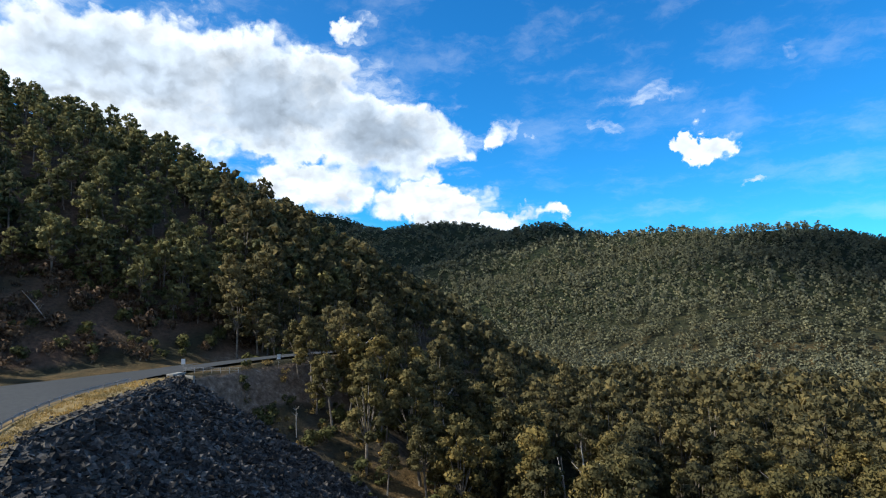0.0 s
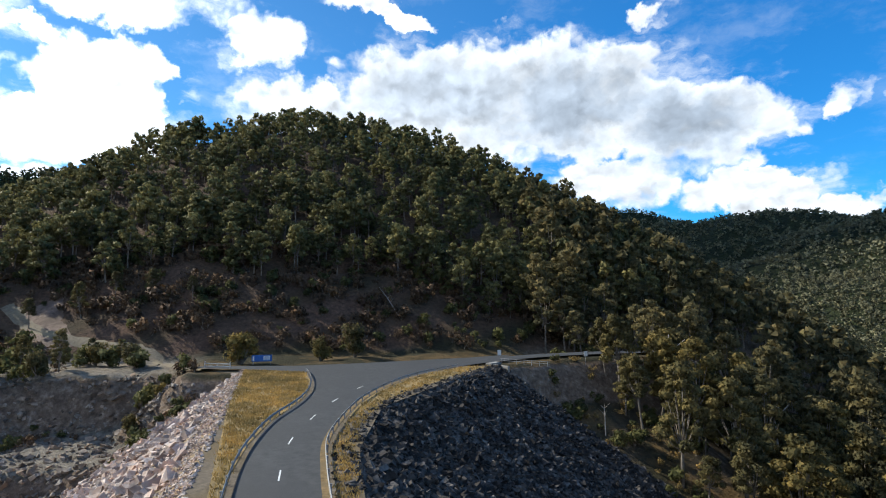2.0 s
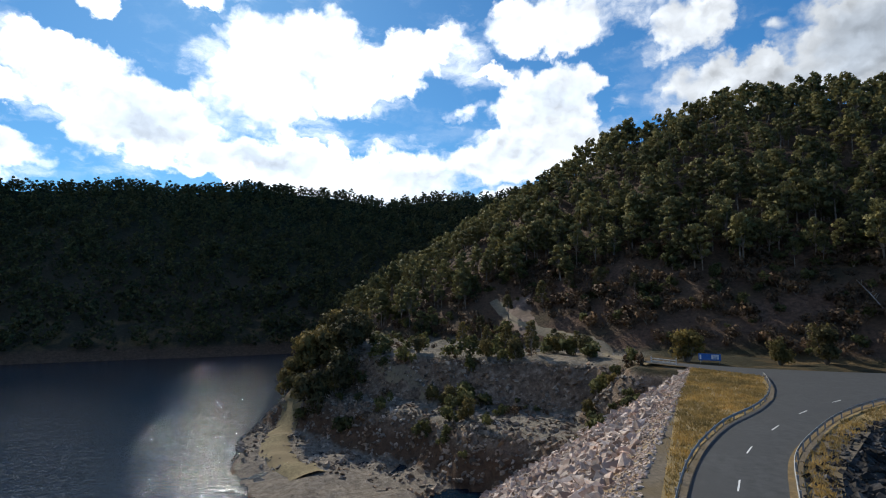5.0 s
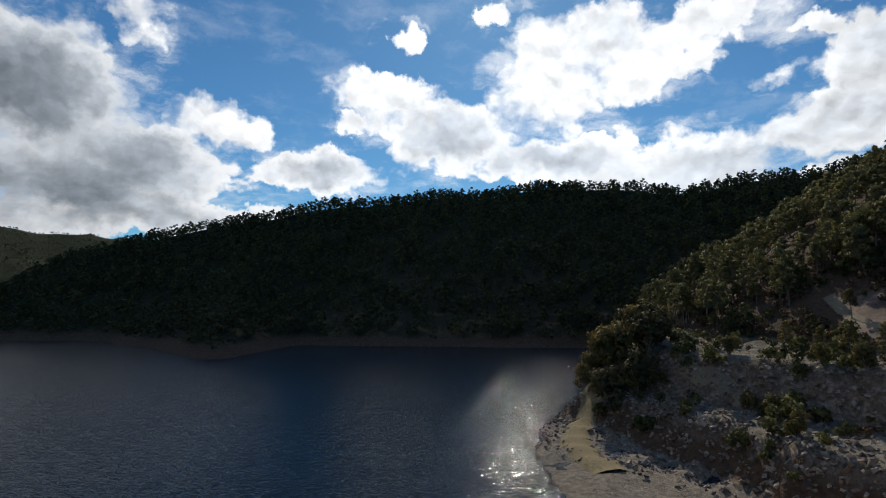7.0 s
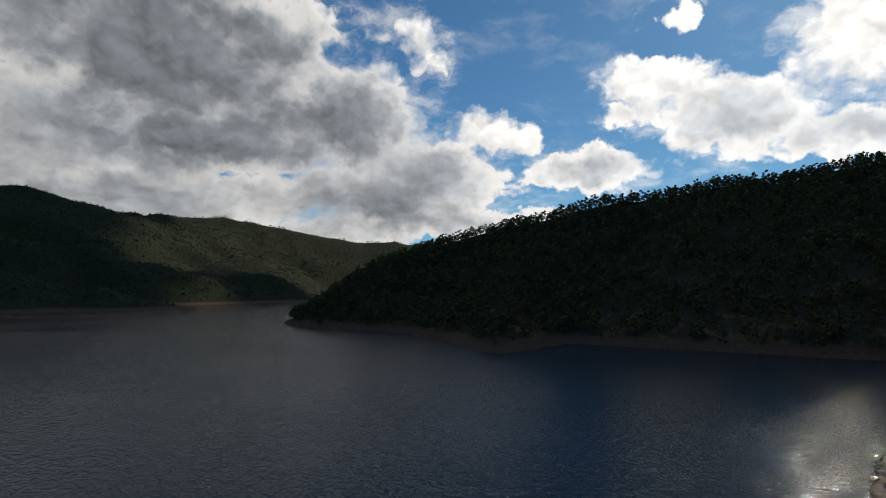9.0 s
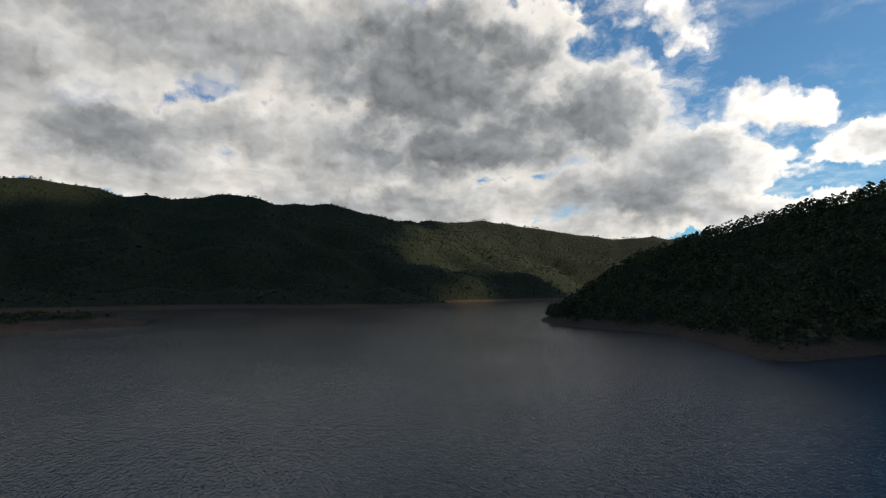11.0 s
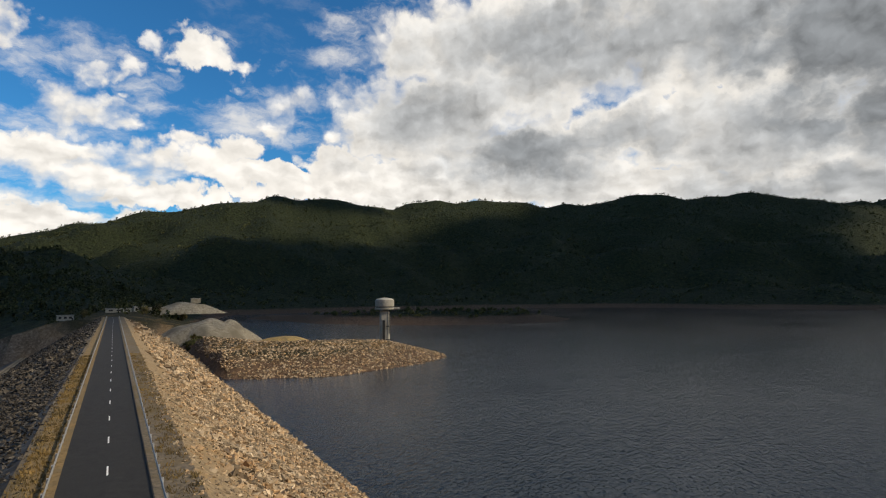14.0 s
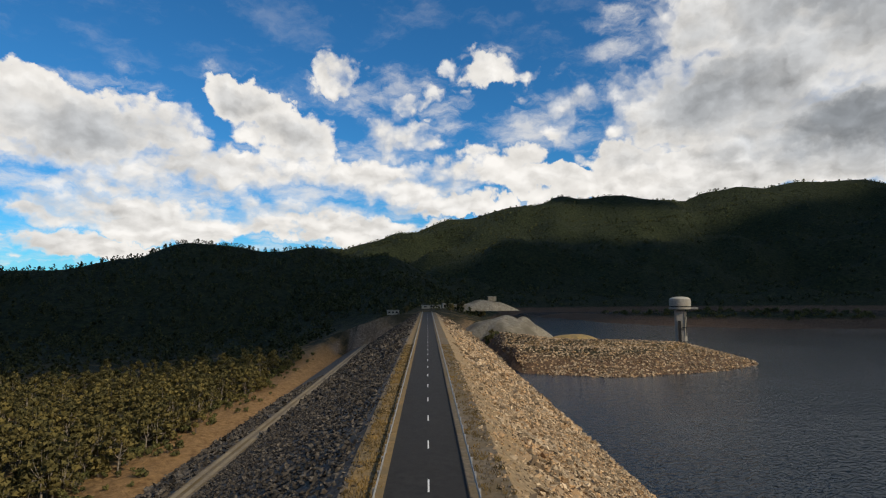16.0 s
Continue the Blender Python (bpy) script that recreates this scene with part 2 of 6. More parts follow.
def mix(nt, fac, a, b, blend="MIX"):
    n = nt.nodes.new("ShaderNodeMix")
    n.data_type, n.blend_type = "RGBA", blend
    for s, v in ((n.inputs[0], fac), (n.inputs[6], a), (n.inputs[7], b)):
        if hasattr(v, "links"):
            nt.links.new(v, s)
        else:
            s.default_value = v if isinstance(v, float) else (*v, 1)
    return n.outputs[2]


def tex_noise(nt, scale, detail=6.0, rough=0.6, distort=0.0, coord=None):
    n = node(nt, "ShaderNodeTexNoise", Scale=scale, Detail=detail, Roughness=rough, Distortion=distort)
    if coord is None:
        coord = nt.nodes.new("ShaderNodeNewGeometry").outputs["Position"]
    nt.links.new(coord, n.inputs["Vector"])
    return n.outputs["Fac"]


def bump(nt, bsdf, height, strength, distance):
    b = node(nt, "ShaderNodeBump", Strength=strength, Distance=distance)
    nt.links.new(height, b.inputs["Height"])
    nt.links.new(b.outputs[0], bsdf.inputs["Normal"])


def surface(name, dark, light, scale, rough=0.9, second=None, second_scale=None, bump_d=0.0, bump_scale=None, metal=0.0, island=0.0, obj=0.0):
    """Two tones broken by noise, a third tone in larger patches, relief, and a change of tone from piece to piece."""
    m, nt, b = material(name)
    fine = tex_noise(nt, scale, 8.0, 0.65)
    col = ramp(nt, fine, [(0.32, dark), (0.68, light)])
    if second:
        big = tex_noise(nt, second_scale or scale * 0.12, 5.0, 0.6)
        f = ramp(nt, big, [(0.45, (0, 0, 0)), (0.62, (1, 1, 1))])
        col = mix(nt, f, col, second)
    for amount, kind, socket in ((island, "ShaderNodeNewGeometry", "Random Per Island"), (obj, "ShaderNodeObjectInfo", "Random")):
        if amount:
            r = nt.nodes.new(kind).outputs[socket]
            f = ramp(nt, r, [(0.0, (1 - amount,) * 3), (1.0, (1 + amount,) * 3)])
            col = mix(nt, 1.0, col, f, "MULTIPLY")
    nt.links.new(col, b.inputs["Base Color"])
    b.inputs["Roughness"].default_value, b.inputs["Metallic"].default_value = rough, metal
    b.inputs["Specular IOR Level"].default_value = 0.25 if rough > 0.6 else 0.5
    if bump_d:
        bump(nt, b, tex_noise(nt, bump_scale or scale * 2, 6.0, 0.7), 0.9, bump_d)
    return m


def foliage(name, dark, light, tint, glow=0.32, vary=0.0):
    """Leaves: tone from clump to clump and from tree to tree, some light let through."""
    m, nt, b = material(name)
    r = nt.nodes.new("ShaderNodeNewGeometry").outputs["Random Per Island"]
    low, top = ([b_ + (a_ - b_) * k for a_, b_ in zip(c, light)] for c, k in ((dark, 0.5), (tint, 0.45)))
    col = ramp(nt, r, [(0.0, low), (0.7, light), (1.0, top)])
    f = ramp(nt, tex_noise(nt, 0.09, 3.0, 0.6), [(0.38, (0.66, 0.7, 0.74)), (0.62, (1.22, 1.16, 1.02))])
    col = mix(nt, 1.0, col, f, "MULTIPLY")
    f = ramp(nt, tex_noise(nt, 0.33, 2.0, 0.6), [(0.35, (0.7, 0.74, 0.78)), (0.65, (1.2, 1.16, 1.04))])
    col = mix(nt, 1.0, col, f, "MULTIPLY")
    if vary:
        own = nt.nodes.new("ShaderNodeObjectInfo").outputs["Random"]
        col = mix(nt, 1.0, col, ramp(nt, own, [(0.0, (1 - vary, 1 - vary * 0.9, 1 - vary * 0.7)), (0.5, (1, 1, 0.95)), (1.0, (1 + vary * 0.7, 1 + vary * 0.45, 0.9))]), "MULTIPLY")
    nt.links.new(col, b.inputs["Base Color"])
    b.inputs["Roughness"].default_value = 0.7
    b.inputs["Specular IOR Level"].default_value = 0.05
    if glow:
        t = nt.nodes.new("ShaderNodeBsdfTranslucent")
        nt.links.new(col, t.inputs[0])
        s = nt.nodes.new("ShaderNodeMixShader")
        s.inputs[0].default_value = glow
        nt.links.new(b.outputs[0], s.inputs[1])
        nt.links.new(t.outputs[0], s.inputs[2])
        nt.links.new(s.outputs[0], nt.nodes["Material Output"].inputs[0])
    return m


def water_material():
    """Dark lake water: short crossing wind waves on a longer swell, rougher where gusts run over it."""
    m, nt, b = material("lake water")
    b.inputs["Base Color"].default_value = (0.003, 0.012, 0.024, 1)
    b.inputs["Specular IOR Level"].default_value = 0.4
    b.inputs["Roughness"].default_value = 0.05
    b.inputs["IOR"].default_value = 1.22
    pos = nt.nodes.new("ShaderNodeNewGeometry").outputs["Position"]

    def crossing(turn, squash):
        mp = node(nt, "ShaderNodeMapping")
        mp.inputs["Rotation"].default_value = (0, 0, radians(turn))
        mp.inputs["Scale"].default_value = (1.0, squash, 1.0)
        nt.links.new(pos, mp.inputs[0])
        return mp.outputs[0]

    def add(a, k, b_):
        n = node(nt, "ShaderNodeMath")
        n.operation = "MULTIPLY_ADD"
        nt.links.new(a, n.inputs[0])
        n.inputs[1].default_value = k
        if hasattr(b_, "links"):
            nt.links.new(b_, n.inputs[2])
        else:
            n.inputs[2].default_value = b_
        return n.outputs[0]

    wind, cross = crossing(-25, 0.4), crossing(20, 0.5)
    h = add(tex_noise(nt, 1.5, 2.0, 0.5, 0.4, wind), 0.74, 0.0)
    h = add(tex_noise(nt, 0.62, 2.0, 0.5, 0.5, cross), 0.55, h)
    h = add(tex_noise(nt, 0.2, 2.0, 0.5, 0.0, wind), 0.5, h)
    gust = ramp(nt, tex_noise(nt, 0.006, 3.0, 0.5, 0.6), [(0.38, (0.6, 0.6, 0.6)), (0.62, (1, 1, 1))])
    k = node(nt, "ShaderNodeMath")
    k.operation = "MULTIPLY"
    nt.links.new(h, k.inputs[0])
    nt.links.new(gust, k.inputs[1])
    bump(nt, b, k.outputs[0], 1.0, 0.45)
    return m


def ground_material():
    """Leaf litter and dry grass, bare rocky earth on steep banks, a bleached band along the drawn-down shore."""
    m, nt, b = material("valley ground")
    geo = nt.nodes.new("ShaderNodeNewGeometry")
    fine = tex_noise(nt, 0.9, 8.0, 0.7)
    litter = ramp(nt, fine, [(0.3, (0.024, 0.022, 0.013)), (0.7, (0.062, 0.056, 0.031))])
    grass = ramp(nt, tex_noise(nt, 1.7, 8.0, 0.7), [(0.3, (0.085, 0.055, 0.024)), (0.7, (0.23, 0.15, 0.065))])
    patch = ramp(nt, tex_noise(nt, 0.055, 5.0, 0.6), [(0.5, (0, 0, 0)), (0.6, (1, 1, 1))])
    away = nt.nodes.new("ShaderNodeVectorMath")
    away.operation = "LENGTH"
    nt.links.new(geo.outputs["Position"], away.inputs[0])
    near = node(nt, "ShaderNodeMapRange")
    for s, v in zip(list(near.inputs)[1:5], (480.0, 700.0, 1.0, 0.0)):
        s.default_value = v
    nt.links.new(away.outputs["Value"], near.inputs[0])
    col = mix(nt, mix(nt, 1.0, patch, near.outputs[0], "MULTIPLY"), litter, grass)
    canopy = ramp(nt, tex_noise(nt, 0.11, 5.0, 0.7), [(0.35, (0.01, 0.014, 0.008)), (0.65, (0.04, 0.048, 0.02))])
    col = mix(nt, near.outputs[0], canopy, col)
    rock = ramp(nt, tex_noise(nt, 0.6, 10.0, 0.75), [(0.3, (0.06, 0.044, 0.031)), (0.52, (0.2, 0.145, 0.1)), (0.74, (0.45, 0.36, 0.27))])
    sep = nt.nodes.new("ShaderNodeSeparateXYZ")
    nt.links.new(geo.outputs["Normal"], sep.inputs[0])
    high = nt.nodes.new("ShaderNodeSeparateXYZ")
    nt.links.new(geo.outputs["Position"], high.inputs[0])
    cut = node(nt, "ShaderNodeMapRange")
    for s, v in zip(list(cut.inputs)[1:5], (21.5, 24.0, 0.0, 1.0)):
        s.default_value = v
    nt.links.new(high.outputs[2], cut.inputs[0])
    # darker brown above the road: soil plus the bank's shade put into colour
    shaded_soil = ramp(nt, tex_noise(nt, 0.8, 8.0, 0.7), [(0.3, (0.05, 0.032, 0.022)), (0.7, (0.2, 0.122, 0.08))])
    rock = mix(nt, cut.outputs[0], rock, shaded_soil)
    col = mix(nt, mix(nt, 1.0, cut.outputs[0], near.outputs[0], "MULTIPLY"), col, litter)
    steep = ramp(nt, sep.outputs[2], [(0.8, (1, 1, 1)), (0.9, (0, 0, 0))])
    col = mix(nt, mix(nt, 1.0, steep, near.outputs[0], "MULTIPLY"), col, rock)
    pos = nt.nodes.new("ShaderNodeSeparateXYZ")
    nt.links.new(geo.outputs["Position"], pos.inputs[0])
    wob = node(nt, "ShaderNodeMath")
    wob.operation = "MULTIPLY_ADD"
    nt.links.new(tex_noise(nt, 0.08, 4.0, 0.6), wob.inputs[0])
    wob.inputs[1].default_value = 6.0
    nt.links.new(pos.outputs[2], wob.inputs[2])
    low = node(nt, "ShaderNodeMapRange")
    for s, v in zip(list(low.inputs)[1:5], (8.0, 11.0, 1.0, 0.0)):
        s.default_value = v
    less = node(nt, "ShaderNodeMath")
    less.operation = "MULTIPLY_ADD"
    nt.links.new(near.outputs[0], less.inputs[0])
    less.inputs[1].default_value = 2.0
    less.inputs[2].default_value = -2.0
    tide = node(nt, "ShaderNodeMath")
    tide.operation = "ADD"
    nt.links.new(wob.outputs[0], tide.inputs[0])
    nt.links.new(less.outputs[0], tide.inputs[1])
    nt.links.new(tide.outputs[0], low.inputs[0])
    dry = node(nt, "ShaderNodeMapRange")
    for s, v in zip(list(dry.inputs)[1:5], (-1.0, 0.0, 0.0, 1.0)):
        s.default_value = v
    nt.links.new(pos.outputs[2], dry.inputs[0])
    both = node(nt, "ShaderNodeMath")
    both.operation = "MULTIPLY"
    nt.links.new(low.outputs[0], both.inputs[0])
    nt.links.new(dry.outputs[0], both.inputs[1])
    shore = ramp(nt, tex_noise(nt, 0.5, 8.0, 0.7), [(0.3, (0.055, 0.034, 0.021)), (0.7, (0.165, 0.105, 0.066))])
    reach = nt.nodes.new("ShaderNodeVectorMath")
    reach.operation = "DOT_PRODUCT"
    nt.links.new(geo.outputs["Position"], reach.inputs[0])
    reach.inputs[1].default_value = (V[0], V[1], 0)
    side = node(nt, "ShaderNodeMapRange")
    for s, v in zip(list(side.inputs)[1:5], (-5.0, 5.0, 0.0, 1.0)):
        s.default_value = v
    nt.links.new(reach.outputs["Value"], side.inputs[0])
    col = mix(nt, mix(nt, 1.0, both.outputs[0], side.outputs[0], "MULTIPLY"), col, shore)
    # bare orange dirt along the foot of the long downstream face
    across = nt.nodes.new("ShaderNodeVectorMath")
    across.operation = "DOT_PRODUCT"
    nt.links.new(geo.outputs["Position"], across.inputs[0])
    across.inputs[1].default_value = (V[0], V[1], 0)
    along = nt.nodes.new("ShaderNodeVectorMath")
    along.operation = "DOT_PRODUCT"
    nt.links.new(geo.outputs["Position"], along.inputs[0])
    along.inputs[1].default_value = (U[0], U[1], 0)
    edge = node(nt, "ShaderNodeMath")
    edge.operation = "MULTIPLY_ADD"
    nt.links.new(tex_noise(nt, 0.07, 5.0, 0.65), edge.inputs[0])
    edge.inputs[1].default_value = 26.0
    nt.links.new(across.outputs["Value"], edge.inputs[2])
    bare = node(nt, "ShaderNodeMapRange")
    for s, v in zip(list(bare.inputs)[1:5], (-88.0, -81.0, 0.0, 1.0)):
        s.default_value = v
    nt.links.new(edge.outputs[0], bare.inputs[0])
    behind = node(nt, "ShaderNodeMapRange")
    for s, v in zip(list(behind.inputs)[1:5], (195.0, 215.0, 1.0, 0.0)):
        s.default_value = v
    middle = node(nt, "ShaderNodeMath")
    middle.operation = "ADD"
    middle.inputs[1].default_value = 255.0
    nt.links.new(along.outputs["Value"], middle.inputs[0])
    size = node(nt, "ShaderNodeMath")
    size.operation = "ABSOLUTE"
    nt.links.new(middle.outputs[0], size.inputs[0])
    nt.links.new(size.outputs[0], behind.inputs[0])
    under = node(nt, "ShaderNodeMapRange")
    for s, v in zip(list(under.inputs)[1:5], (-10.0, 0.0, 1.0, 0.0)):
        s.default_value = v
    nt.links.new(across.outputs["Value"], under.inputs[0])
    dirt = ramp(nt, tex_noise(nt, 0.45, 8.0, 0.7), [(0.3, (0.12, 0.066, 0.027)), (0.7, (0.34, 0.21, 0.095))])
    col = mix(nt, mix(nt, 1.0, bare.outputs[0], mix(nt, 1.0, behind.outputs[0], under.outputs[0], "MULTIPLY"), "MULTIPLY"), col, dirt)
    # grey rubble spread over the old quarry floor
    lake = node(nt, "ShaderNodeMapRange")
    for s, v in zip(list(lake.inputs)[1:5], (15.0, 24.0, 0.0, 0.75)):
        s.default_value = v
    nt.links.new(across.outputs["Value"], lake.inputs[0])
    floor_mask = node(nt, "ShaderNodeMapRange")
    for s, v in zip(list(floor_mask.inputs)[1:5], (21.5, 24.0, 1.0, 0.0)):
        s.default_value = v
    nt.links.new(pos.outputs[2], floor_mask.inputs[0])
    here = node(nt, "ShaderNodeMapRange")
    for s, v in zip(list(here.inputs)[1:5], (210.0, 260.0, 1.0, 0.0)):
        s.default_value = v
    nt.links.new(away.outputs["Value"], here.inputs[0])
    rubble = ramp(nt, tex_noise(nt, 0.7, 9.0, 0.75), [(0.32, (0.1, 0.085, 0.065)), (0.68, (0.4, 0.35, 0.28))])
    level = ramp(nt, sep.outputs[2], [(0.82, (0, 0, 0)), (0.92, (1, 1, 1))])
    col = mix(nt, mix(nt, 1.0, mix(nt, 1.0, lake.outputs[0], level, "MULTIPLY"), mix(nt, 1.0, floor_mask.outputs[0], here.outputs[0], "MULTIPLY"), "MULTIPLY"), col, rubble)
    nt.links.new(col, b.inputs["Base Color"])
    b.inputs["Roughness"].default_value = 0.95
    b.inputs["Specular IOR Level"].default_value = 0.1
    rise = node(nt, "ShaderNodeMath")
    rise.operation = "MULTIPLY_ADD"
    nt.links.new(tex_noise(nt, 0.1, 4.0, 0.7), rise.inputs[0])
    up = node(nt, "ShaderNodeMapRange")
    for s, v in zip(list(up.inputs)[1:5], (480.0, 800.0, 0.0, 20.0)):
        s.default_value = v
    nt.links.new(away.outputs["Value"], up.inputs[0])
    nt.links.new(up.outputs[0], rise.inputs[1])
    nt.links.new(tex_noise(nt, 0.9, 8.0, 0.7), rise.inputs[2])
    crag = node(nt, "ShaderNodeMath")
    crag.operation = "MULTIPLY_ADD"
    nt.links.new(tex_noise(nt, 0.3, 5.0, 0.7), crag.inputs[0])
    crag.inputs[1].default_value = 1.2
    nt.links.new(rise.outputs[0], crag.inputs[2])
    bump(nt, b, crag.outputs[0], 1.0, 0.6)
    return m


M_GROUND = ground_material()
M_WATER = water_material()
M_ASPHALT = surface("worn asphalt", (0.014, 0.0135, 0.0125), (0.03, 0.0285, 0.026), 1.2, 0.85, second=(0.023, 0.022, 0.02), second_scale=0.12, bump_d=0.01, bump_scale=40)
# same asphalt lightened on the bend, in place of the brighter light there
M_ASPHALT_LIT = surface("asphalt, lightened copy", (0.044, 0.045, 0.044), (0.074, 0.074, 0.073), 1.2, 0.75, second=(0.055, 0.055, 0.054), second_scale=0.12, bump_d=0.01, bump_scale=40)
M_PAINT = surface("white road paint", (0.6, 0.6, 0.57), (0.8, 0.8, 0.77), 6.0, 0.7)
M_GRAVEL = surface("tan gravel", (0.075, 0.06, 0.042), (0.2, 0.16, 0.11), 2.0, second=(0.13, 0.095, 0.048), second_scale=0.15, bump_d=0.05)
M_SCAR = surface("bare pinkish earth", (0.1, 0.066, 0.047), (0.27, 0.19, 0.14), 0.9, second=(0.13, 0.09, 0.063), second_scale=0.15, bump_d=0.15)
M_SHOULDER = surface("tan sand and dry grass", (0.13, 0.092, 0.052), (0.34, 0.255, 0.15), 1.6, second=(0.25, 0.17, 0.085), second_scale=0.2, bump_d=0.05)
M_DRYGRASS = surface("dry yellow grass", (0.17, 0.115, 0.045), (0.4, 0.28, 0.11), 2.2, second=(0.2, 0.15, 0.07), second_scale=0.3, bump_d=0.08)
# dry grass darkened to stand in for its look with the sun behind
M_DRYGRASS_DIM = surface("dry grass, darker copy", (0.12, 0.08, 0.034), (0.3, 0.2, 0.085), 2.2, second=(0.16, 0.118, 0.06), second_scale=0.3, bump_d=0.08)
M_LAWN = surface("pale dry lawn", (0.12, 0.092, 0.04), (0.27, 0.21, 0.1), 1.4, second=(0.2, 0.145, 0.07), second_scale=0.1, bump_d=0.05)
M_RIP_UP = surface("tan and pink riprap", (0.11, 0.08, 0.05), (0.46, 0.36, 0.24), 0.9, second=(0.29, 0.185, 0.095), second_scale=0.35, bump_d=0.1, island=0.65)
# facing rock lightened on one half, to offset the shade on its near sides
M_RIP_PALE = surface("pale pinkish riprap", (0.26, 0.21, 0.175), (0.6, 0.51, 0.44), 0.9, second=(0.44, 0.31, 0.235), second_scale=0.35, bump_d=0.08, island=0.5)
M_RIP_DOWN = surface("dark basalt riprap", (0.012, 0.0105, 0.009), (0.13, 0.115, 0.1), 1.3, 0.9, second=(0.03, 0.026, 0.023), second_scale=0.3, bump_d=0.08, island=0.8)
M_RIP_DUST = surface("dusty grey-brown riprap", (0.022, 0.019, 0.016), (0.1, 0.086, 0.068), 1.6, 0.8, second=(0.042, 0.034, 0.025), second_scale=0.3, bump_d=0.08, island=0.8)
M_TRACK = surface("pale dirt", (0.12, 0.095, 0.06), (0.25, 0.205, 0.14), 1.5, second=(0.25, 0.2, 0.12), second_scale=0.12, bump_d=0.05)
M_POST = surface("weathered steel post", (0.25, 0.25, 0.25), (0.4, 0.4, 0.4), 4.0, 0.6, metal=0.4)
M_STEEL = surface("galvanised steel", (0.2, 0.2, 0.195), (0.36, 0.355, 0.34), 3.0, 0.55, metal=0.3)
M_CONCRETE_PALE = surface("pale render", (0.27, 0.255, 0.22), (0.38, 0.36, 0.31), 0.7, second=(0.3, 0.28, 0.235), second_scale=0.2)
M_WHITE = surface("white paint", (0.5, 0.5, 0.48), (0.64, 0.64, 0.62), 1.5, 0.5)
M_DARK = surface("dark opening", (0.015, 0.015, 0.015), (0.04, 0.038, 0.035), 1.0, 0.7)
M_BLUE = surface("blue board", (0.02, 0.1, 0.36), (0.03, 0.14, 0.44), 2.0, 0.4)
M_SPOIL = surface("pale grey spoil", (0.14, 0.122, 0.09), (0.3, 0.265, 0.2), 0.5, second=(0.14, 0.12, 0.085), second_scale=0.06, bump_d=0.3, bump_scale=0.6)
M_BONE = surface("bleached dead wood", (0.26, 0.23, 0.2), (0.46, 0.42, 0.37), 1.5, bump_d=0.02)
M_QUARRY = surface("quarry rock", (0.08, 0.066, 0.053), (0.38, 0.32, 0.25), 0.9, second=(0.2, 0.135, 0.085), second_scale=0.12, bump_d=0.1, island=0.6)
M_CONCRETE = surface("weathered concrete", (0.2, 0.185, 0.16), (0.34, 0.32, 0.28), 0.8, second=(0.24, 0.22, 0.18), second_scale=0.15, bump_d=0.01)
M_LEAF = foliage("olive eucalypt leaves", (0.065, 0.063, 0.034), (0.165, 0.142, 0.072), (0.28, 0.21, 0.1))
M_LEAF_NEAR = foliage("olive and yellow gum leaves", (0.06, 0.06, 0.032), (0.17, 0.146, 0.072), (0.3, 0.222, 0.1), vary=0.5)
M_LEAF_HILL = foliage("dark olive-green leaves", (0.13, 0.126, 0.06), (0.2, 0.188, 0.086), (0.27, 0.236, 0.108), 0.3)
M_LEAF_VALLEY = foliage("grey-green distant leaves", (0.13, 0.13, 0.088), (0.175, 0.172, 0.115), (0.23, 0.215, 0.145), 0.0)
M_LEAF_GREEN = foliage("grey-green scrub leaves", (0.06, 0.068, 0.03), (0.14, 0.14, 0.06), (0.22, 0.195, 0.085))
M_TUFT = foliage("dry straw", (0.16, 0.11, 0.045), (0.38, 0.27, 0.11), (0.5, 0.38, 0.18), 0.35)
# straw darkened likewise, for the crest seen away from the sun
M_TUFT_DIM = foliage("dry straw, darker copy", (0.08, 0.056, 0.026), (0.2, 0.14, 0.064), (0.29, 0.21, 0.1), 0.2)
M_LEAF_YELLOW = foliage("yellow-olive leaves", (0.06, 0.056, 0.024), (0.165, 0.14, 0.058), (0.26, 0.21, 0.085))
M_TWIG = foliage("dry brown scrub", (0.07, 0.045, 0.03), (0.16, 0.105, 0.07), (0.2, 0.15, 0.09), 0.1)
# darker leaf copy that puts cloud shade into the far hills' colour
M_LEAF_FAR = foliage("shade-darkened distant leaves", (0.035, 0.042, 0.024), (0.072, 0.078, 0.038), (0.11, 0.108, 0.05), 0.0)
M_LEAF_LAKE = foliage("dark brownish eucalypt leaves", (0.05, 0.05, 0.026), (0.115, 0.108, 0.05), (0.17, 0.15, 0.065), 0.05)
M_BARK = surface("pale grey gum bark", (0.08, 0.065, 0.05), (0.3, 0.26, 0.21), 0.9, bump_d=0.02)

